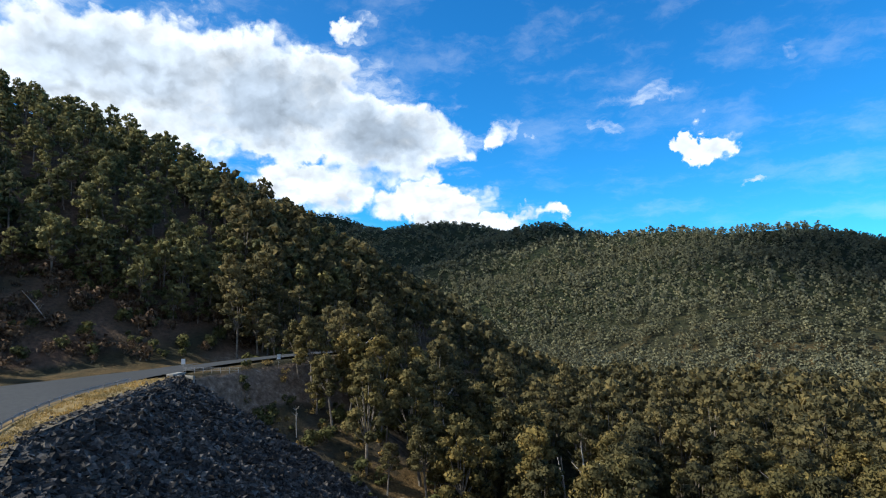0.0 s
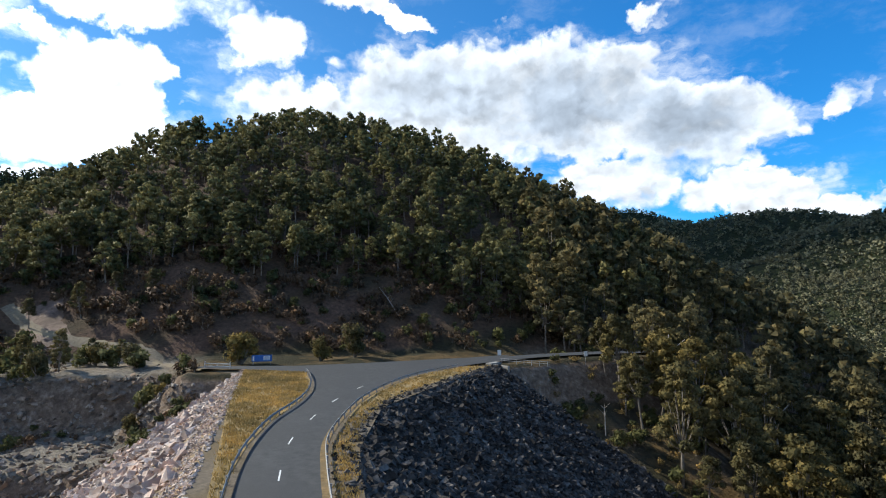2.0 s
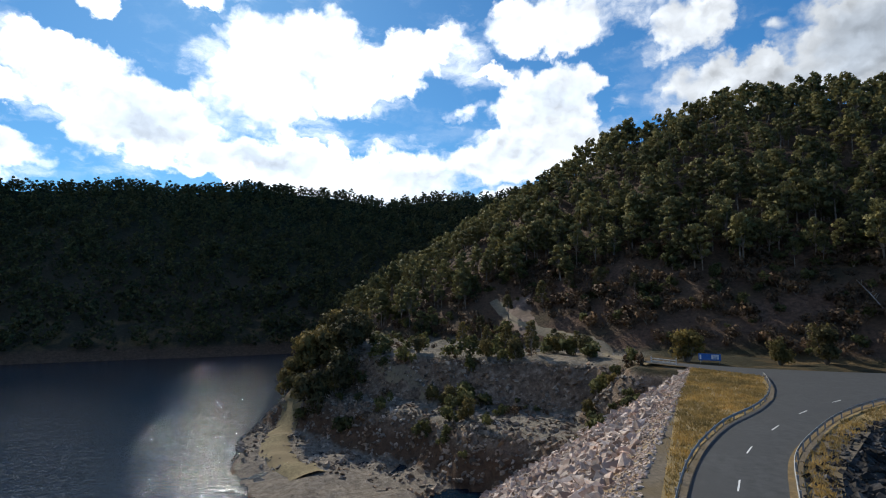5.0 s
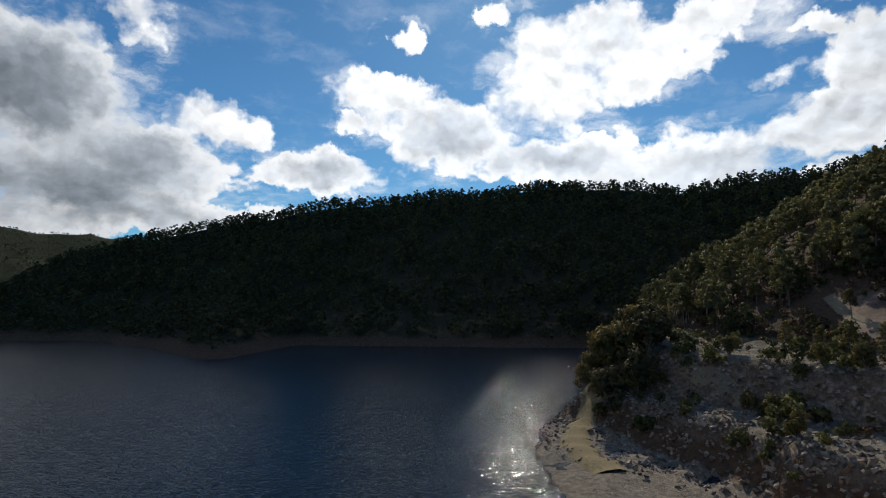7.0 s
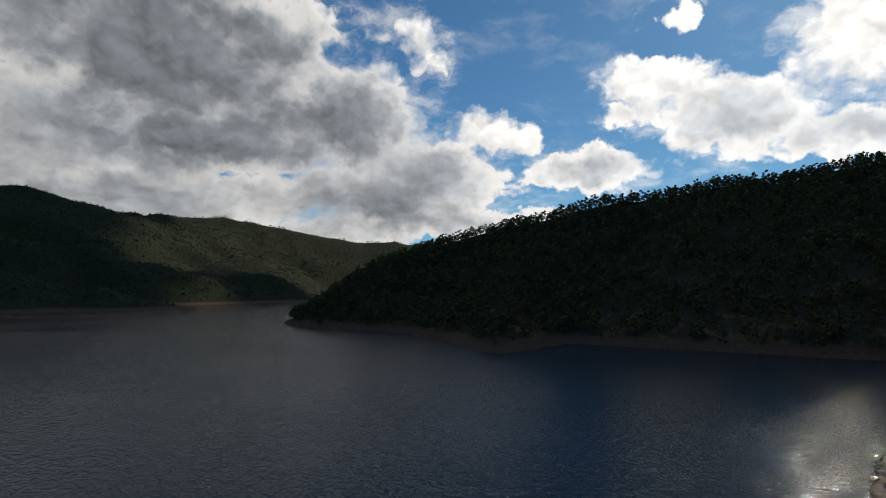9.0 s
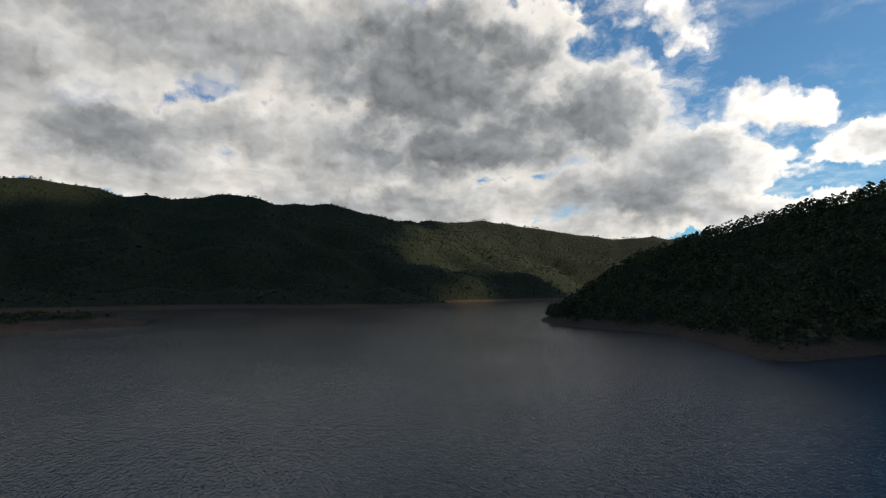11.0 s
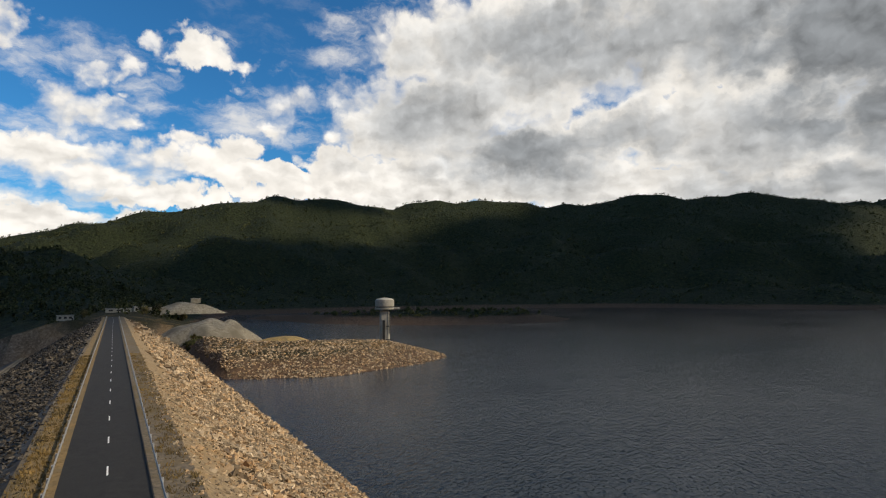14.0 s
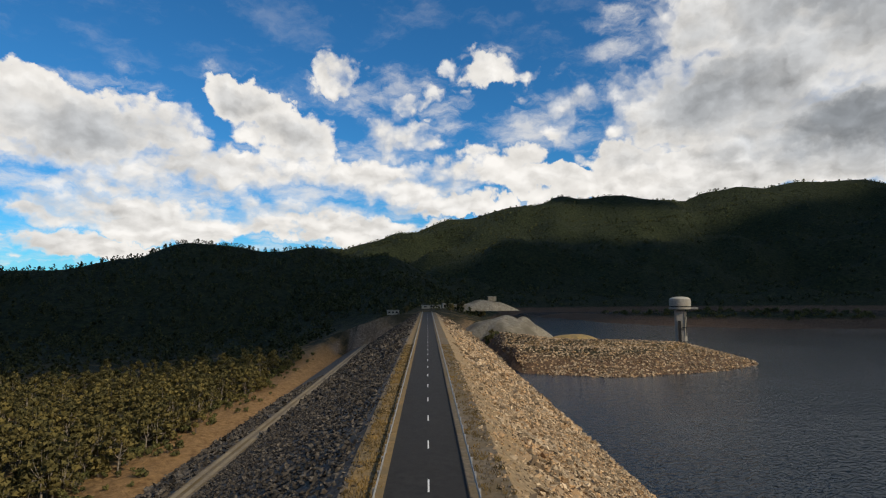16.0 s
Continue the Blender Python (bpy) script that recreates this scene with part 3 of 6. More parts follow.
# ---------------------------------------------------------------- terrain
# each ridge: its slope and the points (bearing, distance, height) along its crest
RIDGES = [
    # the wooded hill over the near abutment
    (0.66, 20, [(10, 330, 24), (16, 330, 56), (20, 335, 80), (24, 345, 101), (28, 355, 115), (32, 360, 131), (39, 362, 141), (45, 365, 144), (53, 365, 132), (58, 365, 111), (62, 370, 99), (67, 385, 84), (72, 390, 60), (78, 395, 32), (84, 400, 2)]),
    (0.62, 20, [(45, 430, 130), (43, 560, 118), (40, 800, 160)]),
    # the hill across the arm of the lake
    (0.52, 25, [(40, 1050, 210), (60, 900, 204), (67, 860, 196), (80, 800, 164), (88, 770, 174), (95, 750, 173), (103, 750, 168), (111, 750, 149), (120, 770, 134), (128, 790, 116), (132, 810, 84), (137, 840, 28), (140.6, 870, 2), (143.7, 890, -8)]),
    (0.5, 12, [(120, 770, 130), (123, 520, 40), (125, 370, 3)]),
    # the long range behind the lake
    (0.52, 60, [(120, 4600, 405), (133, 4600, 425), (141, 4500, 465), (147, 4400, 535), (153, 4300, 590), (157, 4000, 540)]),
    (0.48, 60, [(134, 4300, 120), (141, 4050, 190), (147, 3900, 230), (152, 3700, 250), (157, 3300, 250), (161, 2700, 210), (164, 2300, 150)]),
    (0.42, 60, [(157, 4000, 540), (163, 3300, 470), (169, 3050, 480), (175, 3000, 508), (181, 2950, 490), (187, 2900, 475), (192, 2850, 492), (197, 2800, 475), (202, 2750, 432), (207, 2700, 485), (213, 2600, 476), (218, 2600, 430), (224, 2600, 384), (231, 2750, 310), (238, 2900, 262)]),
    # the ridges closing the valley below the dam
    (0.36, 40, [(225, 1500, 90), (232, 1450, 125), (238, 1400, 140), (245, 1400, 146), (250, 1400, 150), (254, 1350, 122), (258, 1300, 101), (264, 1300, 88), (275, 1300, 90), (290, 1250, 110), (305, 1150, 105), (321, 1100, 104), (327, 1020, 124), (332, 1000, 138), (338, 1050, 136), (345, 1200, 168), (350, 1350, 197), (354, 1500, 209), (0, 1700, 268), (10, 1900, 300), (17, 1950, 330), (26, 1950, 340), (40, 1900, 320)]),
    # the wooded spur below the near abutment
    (0.5, 8, [(27, 165, 22), (20, 158, 20), (16, 150, 13), (8, 165, 8), (0, 185, 0), (-10, 195, -8), (-20, 205, -16), (-32, 225, -24)]),
    # the far abutment
    (0.3, 20, [(226.5, 505, 22), (227, 620, 26), (230, 900, 50), (232, 1450, 120)]),
    (0.4, 15, [(230, 490, 20), (236, 360, -4), (242, 250, -13)]),
    # the rocky spit by the tower and the low islands
    (0.28, 4, [(220, 325, 9), (217.5, 314, 9.5), (210, 306, 9), (205.5, 322, 8), (203, 332, 4)]),
    (0.28, 4, [(224, 430, 13), (214, 345, 10.5), (207, 345, 10.5), (203, 350, 9.5), (200.8, 345, 4), (199.6, 340, 0.5), (198.8, 338, -1.5)]),
    (0.17, 4, [(214, 960, 5), (209, 880, 9), (205, 800, 12), (200, 775, 15), (195, 770, 15), (190, 790, 12), (186.5, 820, 6), (183.6, 850, -0.5)]),
    # the foot of the range and the wooded point in front of it
    (0.16, 10, [(218, 1450, 44), (212, 1480, 42), (206, 1520, 38), (198, 1560, 38), (190, 1650, 38), (182, 1700, 42), (176, 1760, 52)]),
    (0.26, 10, [(176, 1760, 52), (171, 1640, 60), (166, 1570, 60), (162, 1530, 52), (159, 1500, 30), (157, 1480, 6), (156, 1475, -3)]),
]


def ridge_height(x, y, slope, soft, points):
    pts = [(*polar(b, d), h) for b, d, h in points]
    best = np.full(x.shape, -1e9)
    for (ax, ay, az), (bx, by, bz) in zip(pts, pts[1:]):
        dx, dy = bx - ax, by - ay
        s = np.clip(((x - ax) * dx + (y - ay) * dy) / (dx * dx + dy * dy), 0, 1)
        d = np.hypot(x - ax - s * dx, y - ay - s * dy)
        best = np.maximum(best, az + s * (bz - az) - slope * (np.sqrt(d * d + soft * soft) - soft))
    return best


def wave_noise(x, y, size, seed):
    """Smooth hills and hollows from a few crossing waves."""
    rng = np.random.default_rng(seed)
    z = np.zeros_like(x)
    for k in range(10):
        a, w = rng.uniform(0, 6.28), 2 * math.pi / (size * rng.uniform(0.5, 1.6))
        z += np.sin(w * (x * math.cos(a) + y * math.sin(a)) + rng.uniform(0, 6.28))
    return z / 4.0


DAM_U0 = -478.0
# plan of the road and of the downstream crest edge, as (u, v), and the near shore line
ROAD_LINE = [(-478, 0), (-300, 0), (-100, 0), (20, 0), (38, -0.1), (51, -0.6), (62.5, -1.7), (74.5, -4.8), (87, -9.2), (99, -15.3), (111, -24), (122, -36), (131, -51), (137, -68), (139, -88), (136, -112)]
DOWN_EDGE = [(-478, -7), (-300, -7), (-100, -7), (20, -6.6), (44, -6.8), (58, -8.4), (79, -14.6), (97, -28.5), (112, -41), (121, -50)]
TRACK_LINE = [(128, -6), (131, 6), (137, 14), (150, 24), (168, 32), (177, 48), (182.5, 58), (194, 70), (206, 81)]
SHORE_U, SHORE_V = (55, 66, 78, 92, 111, 141, 173, 251, 356, 480), (46, 60, 76, 98, 115, 133, 145, 202, 295, 380)
UP_EDGE, UP_SLOPE, DOWN_SLOPE, LOW_SLOPE = 6.6, 1.54, 1.6, 2.0
BERM_Z, TOE_Z = -3.0, -42.0


def step(x, a, b):
    t = np.clip((x - a) / (b - a), 0, 1)
    return t * t * (3 - 2 * t)


def line_distance(u, v, line):
    best = np.full(u.shape, 1e9)
    for (a, b), (c, e) in zip(line, line[1:]):
        s = np.clip(((u - a) * (c - a) + (v - b) * (e - b)) / ((c - a) ** 2 + (e - b) ** 2), 0, 1)
        best = np.minimum(best, np.hypot(u - a - s * (c - a), v - b - s * (e - b)))
    return best


def terrain(x, y):
    x, y = np.asarray(x, float), np.asarray(y, float)
    d = np.hypot(x, y)
    u, v = x * U[0] + y * U[1], x * V[0] + y * V[1]
    z = np.where(v > 0, -14.0, -14 - 13 * np.clip((-v - 79) / 150, 0, 1) - 20 * np.clip((-v - 230) / 250, 0, 1))
    for k, (slope, soft, points) in enumerate(RIDGES):
        r = ridge_height(x, y, slope, soft, points)
        if k == 0:
            # old quarry benches run across the foot of the hill, down to the lake
            wob = 2.5 * wave_noise(x, y, 34, 21) + 1.0 * wave_noise(x, y, 11, 22)
            q = v - 30 + wob
            bench = 0.5 + 9.5 * step(u + wob, 99 + 0.3 * q, 109 + 0.3 * q) + 11.6 * step(u + wob * 0.6, 131 + 0.02 * q, 141 + 0.02 * q)
            bench = np.where((v > 8) & (u > 60), bench + 0.5 * wave_noise(x, y, 9, 23) * (v > 20), -20)
            r = np.maximum(r, bench)
            r = np.where(v > 5, np.minimum(r, np.maximum(0.95 * (np.interp(u, SHORE_U, SHORE_V) - v) + wave_noise(x, y, 16, 24) * 0.6, -14)), r)
        z = np.maximum(z, r) + 2.0 * np.exp(-np.abs(z - r) / 4.0)
    # made ground behind the road junction
    shelf = 22.3 - 0.9 * np.clip(-62 - v, 0, None) - 1.2 * np.clip(127 - u, 0, None) - 0.9 * np.clip(v - 18, 0, None)
    z = np.where(u > 105, np.maximum(z, shelf), z)
    grow = np.clip((d - 250) / 700, 0.0, 1.0)
    z += grow * np.clip((z + 5) / 60, 0, 1) * (9 * wave_noise(x, y, 260, 3) + 22 * np.clip((d - 900) / 1500, 0, 1) * wave_noise(x, y, 700, 5))
    gully = step(d, 1200, 2000) * np.clip((430 - z) / 160, 0, 1) * np.clip((z - 12) / 80, 0, 1)
    z += gully * (26 * wave_noise(x, y, 420, 14) + 13 * wave_noise(x, y, 190, 15))
    z += 0.5 * wave_noise(x, y, 23, 8) * np.clip((d - 60) / 60, 0, 1) * np.clip((150 - v) / 60, 0.2, 1)
    # level ground under the road beyond the dam and under the track
    near = line_distance(u, v, [p for p in ROAD_LINE if p[0] > 105])
    z = z + (CREST - 0.5 - z) * (1 - step(near, 7, 16)) * (u > 118)
    near = line_distance(u, v, TRACK_LINE[:4])
    z = z + (CREST - 0.7 - z) * (1 - step(near, 3, 9)) * (u > 126)
    # stay under the embankment
    inside = (u > DAM_U0 - 6) & (u < 124) & (v < UP_EDGE) & (v > np.interp(u, [p[0] for p in DOWN_EDGE], [p[1] for p in DOWN_EDGE]))
    z = np.where(inside, np.minimum(z, CREST - 1.5), z)
    outer = (u > DAM_U0 - 6) & (v < -6) & ~inside & (np.degrees(np.arctan2(-x, y)) % 360 > 20.5)
    far = line_distance(u, v, DOWN_EDGE)
    face = np.where(far < 41.6, CREST - far / DOWN_SLOPE, np.where(far < 46.6, BERM_Z, BERM_Z - (far - 46.6) / LOW_SLOPE)) - 1.3
    z = np.where(outer & (u < 121), z + (np.minimum(z, face) - z) * (1 - step(far, 62, 78)), z)
    wet = (u > DAM_U0 - 6) & (u < 104) & (v >= UP_EDGE) & (v < 80)
    z = np.where(wet, np.minimum(z, CREST - 1.5 - (v - UP_EDGE) / UP_SLOPE + np.where(u < 0, 2.5, 0.9) * np.clip(v - 43, 0, None)), z)
    return z


def mesh_object(name, verts, faces, mat, smooth=False):
    me = bpy.data.meshes.new(name)
    me.from_pydata([tuple(p) for p in verts], [], faces)
    me.update()
    if smooth:
        me.shade_smooth()
    if mat:
        me.materials.append(mat)
    return new(name, me)


def raw_mesh(name, verts, sides, mats, mat_index=None, smooth=False, normals=None):
    """A mesh from an array of corners in which every run of `sides` is one face."""
    n = len(verts) // sides
    me = bpy.data.meshes.new(name)
    me.vertices.add(len(verts))
    me.vertices.foreach_set("co", np.asarray(verts, np.float32).ravel())
    me.loops.add(len(verts))
    me.loops.foreach_set("vertex_index", np.arange(len(verts), dtype=np.int32))
    me.polygons.add(n)
    me.polygons.foreach_set("loop_start", np.arange(0, len(verts), sides, dtype=np.int32))
    for m in mats:
        me.materials.append(m)
    if mat_index is not None:
        me.polygons.foreach_set("material_index", np.asarray(mat_index, np.int32))
    me.update(calc_edges=True)
    if smooth or normals is not None:
        me.shade_smooth()
    if normals is not None:
        me.normals_split_custom_set_from_vertices(np.asarray(normals, np.float32))
    return me


def build_ground():
    rings = np.concatenate([np.linspace(4, 80, 20), np.linspace(83, 200, 50), np.geomspace(204, 4950, 140)])
    na = 500
    ang = np.linspace(0, 2 * math.pi, na, endpoint=False)
    r, a = np.meshgrid(rings, ang, indexing="ij")
    x, y = -np.sin(a) * r, np.cos(a) * r
    z = terrain(x, y)
    co = np.stack([x, y, z], -1).reshape(-1, 3)
    me = bpy.data.meshes.new("ground")
    i, j = np.meshgrid(np.arange(len(rings) - 1), np.arange(na), indexing="ij")
    k = (j + 1) % na
    quads = np.stack([i * na + j, (i + 1) * na + j, (i + 1) * na + k, i * na + k], -1).reshape(-1, 4)[:, ::-1]
    me.vertices.add(len(co))
    me.vertices.foreach_set("co", co.astype(np.float32).ravel())
    me.loops.add(quads.size)
    me.loops.foreach_set("vertex_index", quads.astype(np.int32).ravel())
    me.polygons.add(len(quads))
    me.polygons.foreach_set("loop_start", np.arange(0, quads.size, 4, dtype=np.int32))
    me.materials.append(M_GROUND)
    me.update(calc_edges=True)
    me.shade_smooth()
    tagged(new("ground", me), "brown leaf-littered valley sides and forested hills", "ground", kind="structure")


build_ground()


def build_water():
    n = 64
    arc = [polar(47 + 180 * k / n, 4900) for k in range(n + 1)]
    pts = [(x + V[0] * 3, y + V[1] * 3, 0.0) for x, y in arc]
    ob = mesh_object("water", pts, [tuple(range(n + 1))], M_WATER)
    tagged(ob, "dark rippled lake water behind the dam", "lake", kind="structure")


build_water()


def build_shade_clouds():
    """Unseen cumulus added above the view, sunward: heaps and gaps to shade the hills."""
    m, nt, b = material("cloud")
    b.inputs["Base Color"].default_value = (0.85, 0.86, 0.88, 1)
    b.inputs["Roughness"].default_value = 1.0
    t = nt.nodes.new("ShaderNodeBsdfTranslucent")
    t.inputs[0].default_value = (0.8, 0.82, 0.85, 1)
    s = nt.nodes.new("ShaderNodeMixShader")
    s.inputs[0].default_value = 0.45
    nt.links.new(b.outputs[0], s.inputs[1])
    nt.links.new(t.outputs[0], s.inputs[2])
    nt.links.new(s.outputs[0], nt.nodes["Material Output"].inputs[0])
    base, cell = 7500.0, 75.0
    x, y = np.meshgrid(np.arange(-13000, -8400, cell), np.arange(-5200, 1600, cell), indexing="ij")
    # seeds picked so the dam stays sunlit and the range falls in shade
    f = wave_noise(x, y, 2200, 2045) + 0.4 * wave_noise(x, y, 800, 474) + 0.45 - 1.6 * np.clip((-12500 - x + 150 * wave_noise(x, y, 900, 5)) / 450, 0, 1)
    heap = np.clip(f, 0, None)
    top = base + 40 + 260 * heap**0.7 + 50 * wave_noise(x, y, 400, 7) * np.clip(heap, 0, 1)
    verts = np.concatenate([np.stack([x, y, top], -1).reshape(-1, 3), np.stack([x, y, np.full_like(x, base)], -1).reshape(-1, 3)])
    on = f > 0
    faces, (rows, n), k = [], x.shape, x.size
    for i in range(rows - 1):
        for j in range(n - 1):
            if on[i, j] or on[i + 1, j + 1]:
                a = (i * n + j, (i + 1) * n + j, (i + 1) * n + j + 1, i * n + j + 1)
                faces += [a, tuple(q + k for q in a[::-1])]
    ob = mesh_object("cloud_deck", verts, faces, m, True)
    tagged(ob, "unseen cumulus added above the view to shade the hills", "clouds", kind="stuff")


build_shade_clouds()

# ---------------------------------------------------------------- the embankment
def smooth_line(points, step):
    """Points at even steps along a curve through the given ones."""
    p = np.array(points, float)
    q = np.concatenate([[2 * p[0] - p[1]], p, [2 * p[-1] - p[-2]]])
    out = []
    for i in range(1, len(q) - 2):
        a, b, c, d = q[i - 1], q[i], q[i + 1], q[i + 2]
        n = max(2, int(np.linalg.norm(c - b) / 0.5))
        ta, tc = (c - a) / (np.linalg.norm(c - a) + 1e-9), (d - b) / (np.linalg.norm(d - b) + 1e-9)
        L = np.linalg.norm(c - b)
        for k in range(n):
            t = k / n
            out.append((2 * t**3 - 3 * t**2 + 1) * b + (t**3 - 2 * t**2 + t) * L * ta + (-2 * t**3 + 3 * t**2) * c + (t**3 - t**2) * L * tc)
    out.append(q[-2])
    out = np.array(out)
    s = np.concatenate([[0], np.cumsum(np.linalg.norm(np.diff(out, axis=0), axis=1))])
    at = np.arange(0, s[-1] + 1e-6, step)
    return np.stack([np.interp(at, s, out[:, k]) for k in range(out.shape[1])], 1)


def sides_of(line):
    t = np.gradient(line, axis=0)
    t /= np.linalg.norm(t, axis=1)[:, None]
    return t, np.stack([-t[:, 1], t[:, 0]], 1)


def world_of(line, z):
    z = np.broadcast_to(z, (len(line),))
    return [(*uv(a, b), c) for (a, b), c in zip(line, z)]


def strip(name, lines, mat, parent=None, smooth=False):
    """A surface lofted through lines of equal length, each of (x, y, z)."""
    n = len(lines[0])
    verts = [p for l in lines for p in l]
    faces = [(j * n + i, j * n + i + 1, (j + 1) * n + i + 1, (j + 1) * n + i) for j in range(len(lines) - 1) for i in range(n - 1)]
    ob = mesh_object(name, verts, faces, mat, smooth)
    if parent:
        ob.parent = parent
    return ob


def down_face(line):
    """Offsets of the downstream face for an edge line: (z, distance out)."""
    out = (CREST - BERM_Z) * DOWN_SLOPE
    return [(CREST, 0), (BERM_Z, out), (BERM_Z - 0.3, out + 5), (TOE_Z, out + 5 + (BERM_Z - TOE_Z) * LOW_SLOPE)]


def part(name, verts, faces, mat, parent, label="", smooth=False):
    """One mesh object under a thing or a part."""
    ob = mesh_object(name, verts, faces, mat, smooth)
    ob.parent = parent
    return tagged(ob, label)


def down_frame():
    """The downstream crest edge at even steps and the way straight out from it."""
    edge = smooth_line(DOWN_EDGE, 4.0)
    t, n = sides_of(edge)
    n[edge[:, 0] < 20] = (0, 1)
    kern = np.ones(9) / 9
    for k in range(2):
        n[:, k] = np.convolve(np.pad(n[:, k], 4, "edge"), kern, "valid")
    return edge, n


EDGE, EDGE_OUT = down_frame()


def build_dam():
    dam = tagged(new("embankment_dam"), "long rockfill dam with a road along its crest", "dam", kind="structure")
    lines = [world_of(EDGE - EDGE_OUT * d, z) for z, d in down_face(EDGE)]
    made = {}
    made["down"] = strip("downstream_face", lines[:2], M_RIP_DOWN, dam)
    strip("berm", [[(x, y, z + 0.1) for x, y, z in l] for l in lines[1:3]], M_GRAVEL, dam)
    out = (CREST - BERM_Z) * DOWN_SLOPE
    for a in (out + 0.9, out + 3.0):
        strip("wheel_track", [world_of(EDGE - EDGE_OUT * d, BERM_Z + 0.12) for d in (a, a + 1.1)], M_TRACK, dam)
    made["lower"] = strip("lower_face", lines[2:], M_RIP_DUST, dam)
    us = np.arange(-478, 134, 4.0)
    rows = [(UP_EDGE, CREST), (UP_EDGE + 5.0, CREST - 5.0 / UP_SLOPE), (UP_EDGE + UP_SLOPE * (CREST + 10), -10.0)]
    l = [[(*uv(u, v), z) for u in us] for v, z in rows]
    strip("gravel_shoulder", [l[1], l[0]], M_SHOULDER, dam)
    made["up"] = strip("upstream_face", [l[2], l[1]], M_RIP_UP, dam)
    cu = np.linspace(-478, 121, 240)
    vd = np.interp(cu, [p[0] for p in DOWN_EDGE], [p[1] for p in DOWN_EDGE])
    strip("crest", [[(*uv(u, UP_EDGE), CREST) for u in cu], [(*uv(u, v), CREST) for u, v in zip(cu, vd)]], M_GRAVEL, dam)
    return made


FACES = build_dam()


def build_road():
    line = smooth_line(ROAD_LINE, 2.0)
    t, n = sides_of(line)
    wide = np.interp(line[:, 0], (20, 45, 62, 74, 84, 95, 104, 118, 124), (3.0, 3.25, 3.55, 4.5, 4.6, 6.6, 10.5, 10.5, 3.4))[:, None]
    def lane(name, k, mat, parent=None):
        return strip(name, [world_of(line[k] + n[k] * wide[k], CREST + 0.06), world_of(line[k], CREST + 0.11), world_of(line[k] - n[k] * 3.4, CREST + 0.06)], mat, parent)
    # the change of tone lies below the camera, out of view
    cut = int(np.argmin(np.abs(line[:, 0] - 20)))
    road = lane("road", slice(0, cut + 1), M_ASPHALT)
    lane("bend", slice(cut, len(line)), M_ASPHALT_LIT, road)
    tagged(road, "two-lane grey asphalt road with a broken white centre line", "road", kind="structure")
    dash_line = smooth_line(ROAD_LINE, 0.25)
    t, n = sides_of(dash_line)
    first = int(np.argmin(np.abs(dash_line[:, 0] - 49.4))) % 48
    for i in range(first, len(dash_line) - 12, 48):
        seg, out = dash_line[i:i + 13], n[i:i + 13]
        if seg[0][0] > 104:
            break
        strip("lane_dash", [world_of(seg + out * 0.07, CREST + 0.125), world_of(seg - out * 0.07, CREST + 0.125)], M_PAINT, road)
    corner = [(97, -6.4), (106, -7.0), (121, -6.8), (126, 0), (131, 8), (136, 18), (139, 16), (136, 6), (133, -6), (134, -20), (138, -48), (142, -62), (131, -50), (121, -35), (110, -22.8)]
    ob = mesh_object("junction", [(*uv(a, b), CREST + 0.055) for a, b in corner], [tuple(range(len(corner)))], M_ASPHALT_LIT)
    ob.parent = road
    # strips of dry grass and swept dirt along both sides
    t, n = sides_of(line)
    k = line[:, 0] < 118
    a = strip("verge", [world_of(line[k] - n[k] * 3.4, CREST + 0.06), world_of(line[k] - n[k] * 4.1, CREST + 0.05)], M_DRYGRASS_DIM)
    tagged(a, "thin strip of dry grass under the downstream guard rail", "grass", kind="structure")
    k = line[:, 0] < 45
    a = strip("verge", [world_of(line[k] - n[k] * 4.15, CREST + 0.05), world_of(line[k] - n[k] * 6.3, CREST + 0.035)], M_DRYGRASS_DIM)
    tagged(a, "dry grass painted darker above the dark rock face", "grass", kind="structure")


build_road()


def build_verges():
    pts = [(44, 3.6), (53, 3.5), (63, 2.5), (74, 0.4), (84, -2.8), (90, -4.3), (95, -5.2), (101, -5.9), (108, -6.4), (121, -6.2), (126, 2), (129, 6.5), (100, 6.3), (80, 6.0), (60, 5.2), (44, 4.6)]
    ob = mesh_object("verge", [(*uv(a, b), CREST + 0.06) for a, b in pts], [tuple(range(len(pts)))], M_DRYGRASS)
    tagged(ob, "triangle of dry yellow grass beside the road", "grass", kind="structure")
    line = smooth_line([(74, -9.6), (84, -15.6), (97, -26), (112, -39.6), (120, -48)], 2.0)
    t, n = sides_of(line)
    w = np.clip(np.minimum(np.arange(len(line)), np.arange(len(line))[::-1]) / 8, 0, 1) * 1.3 + 0.2
    inner = smooth_line([(74, -9.3), (84, -12.6), (96, -18.6), (109, -27.8), (120, -40)], 2.0)
    inner = np.stack([np.interp(np.linspace(0, 1, len(line)), np.linspace(0, 1, len(inner)), inner[:, k]) for k in (0, 1)], 1)
    ob = strip("verge", [world_of(inner, CREST + 0.045), world_of(line, CREST + 0.045)], M_DRYGRASS)
    tagged(ob, "strip of dry yellow grass inside the bend", "grass", kind="structure")


build_verges()


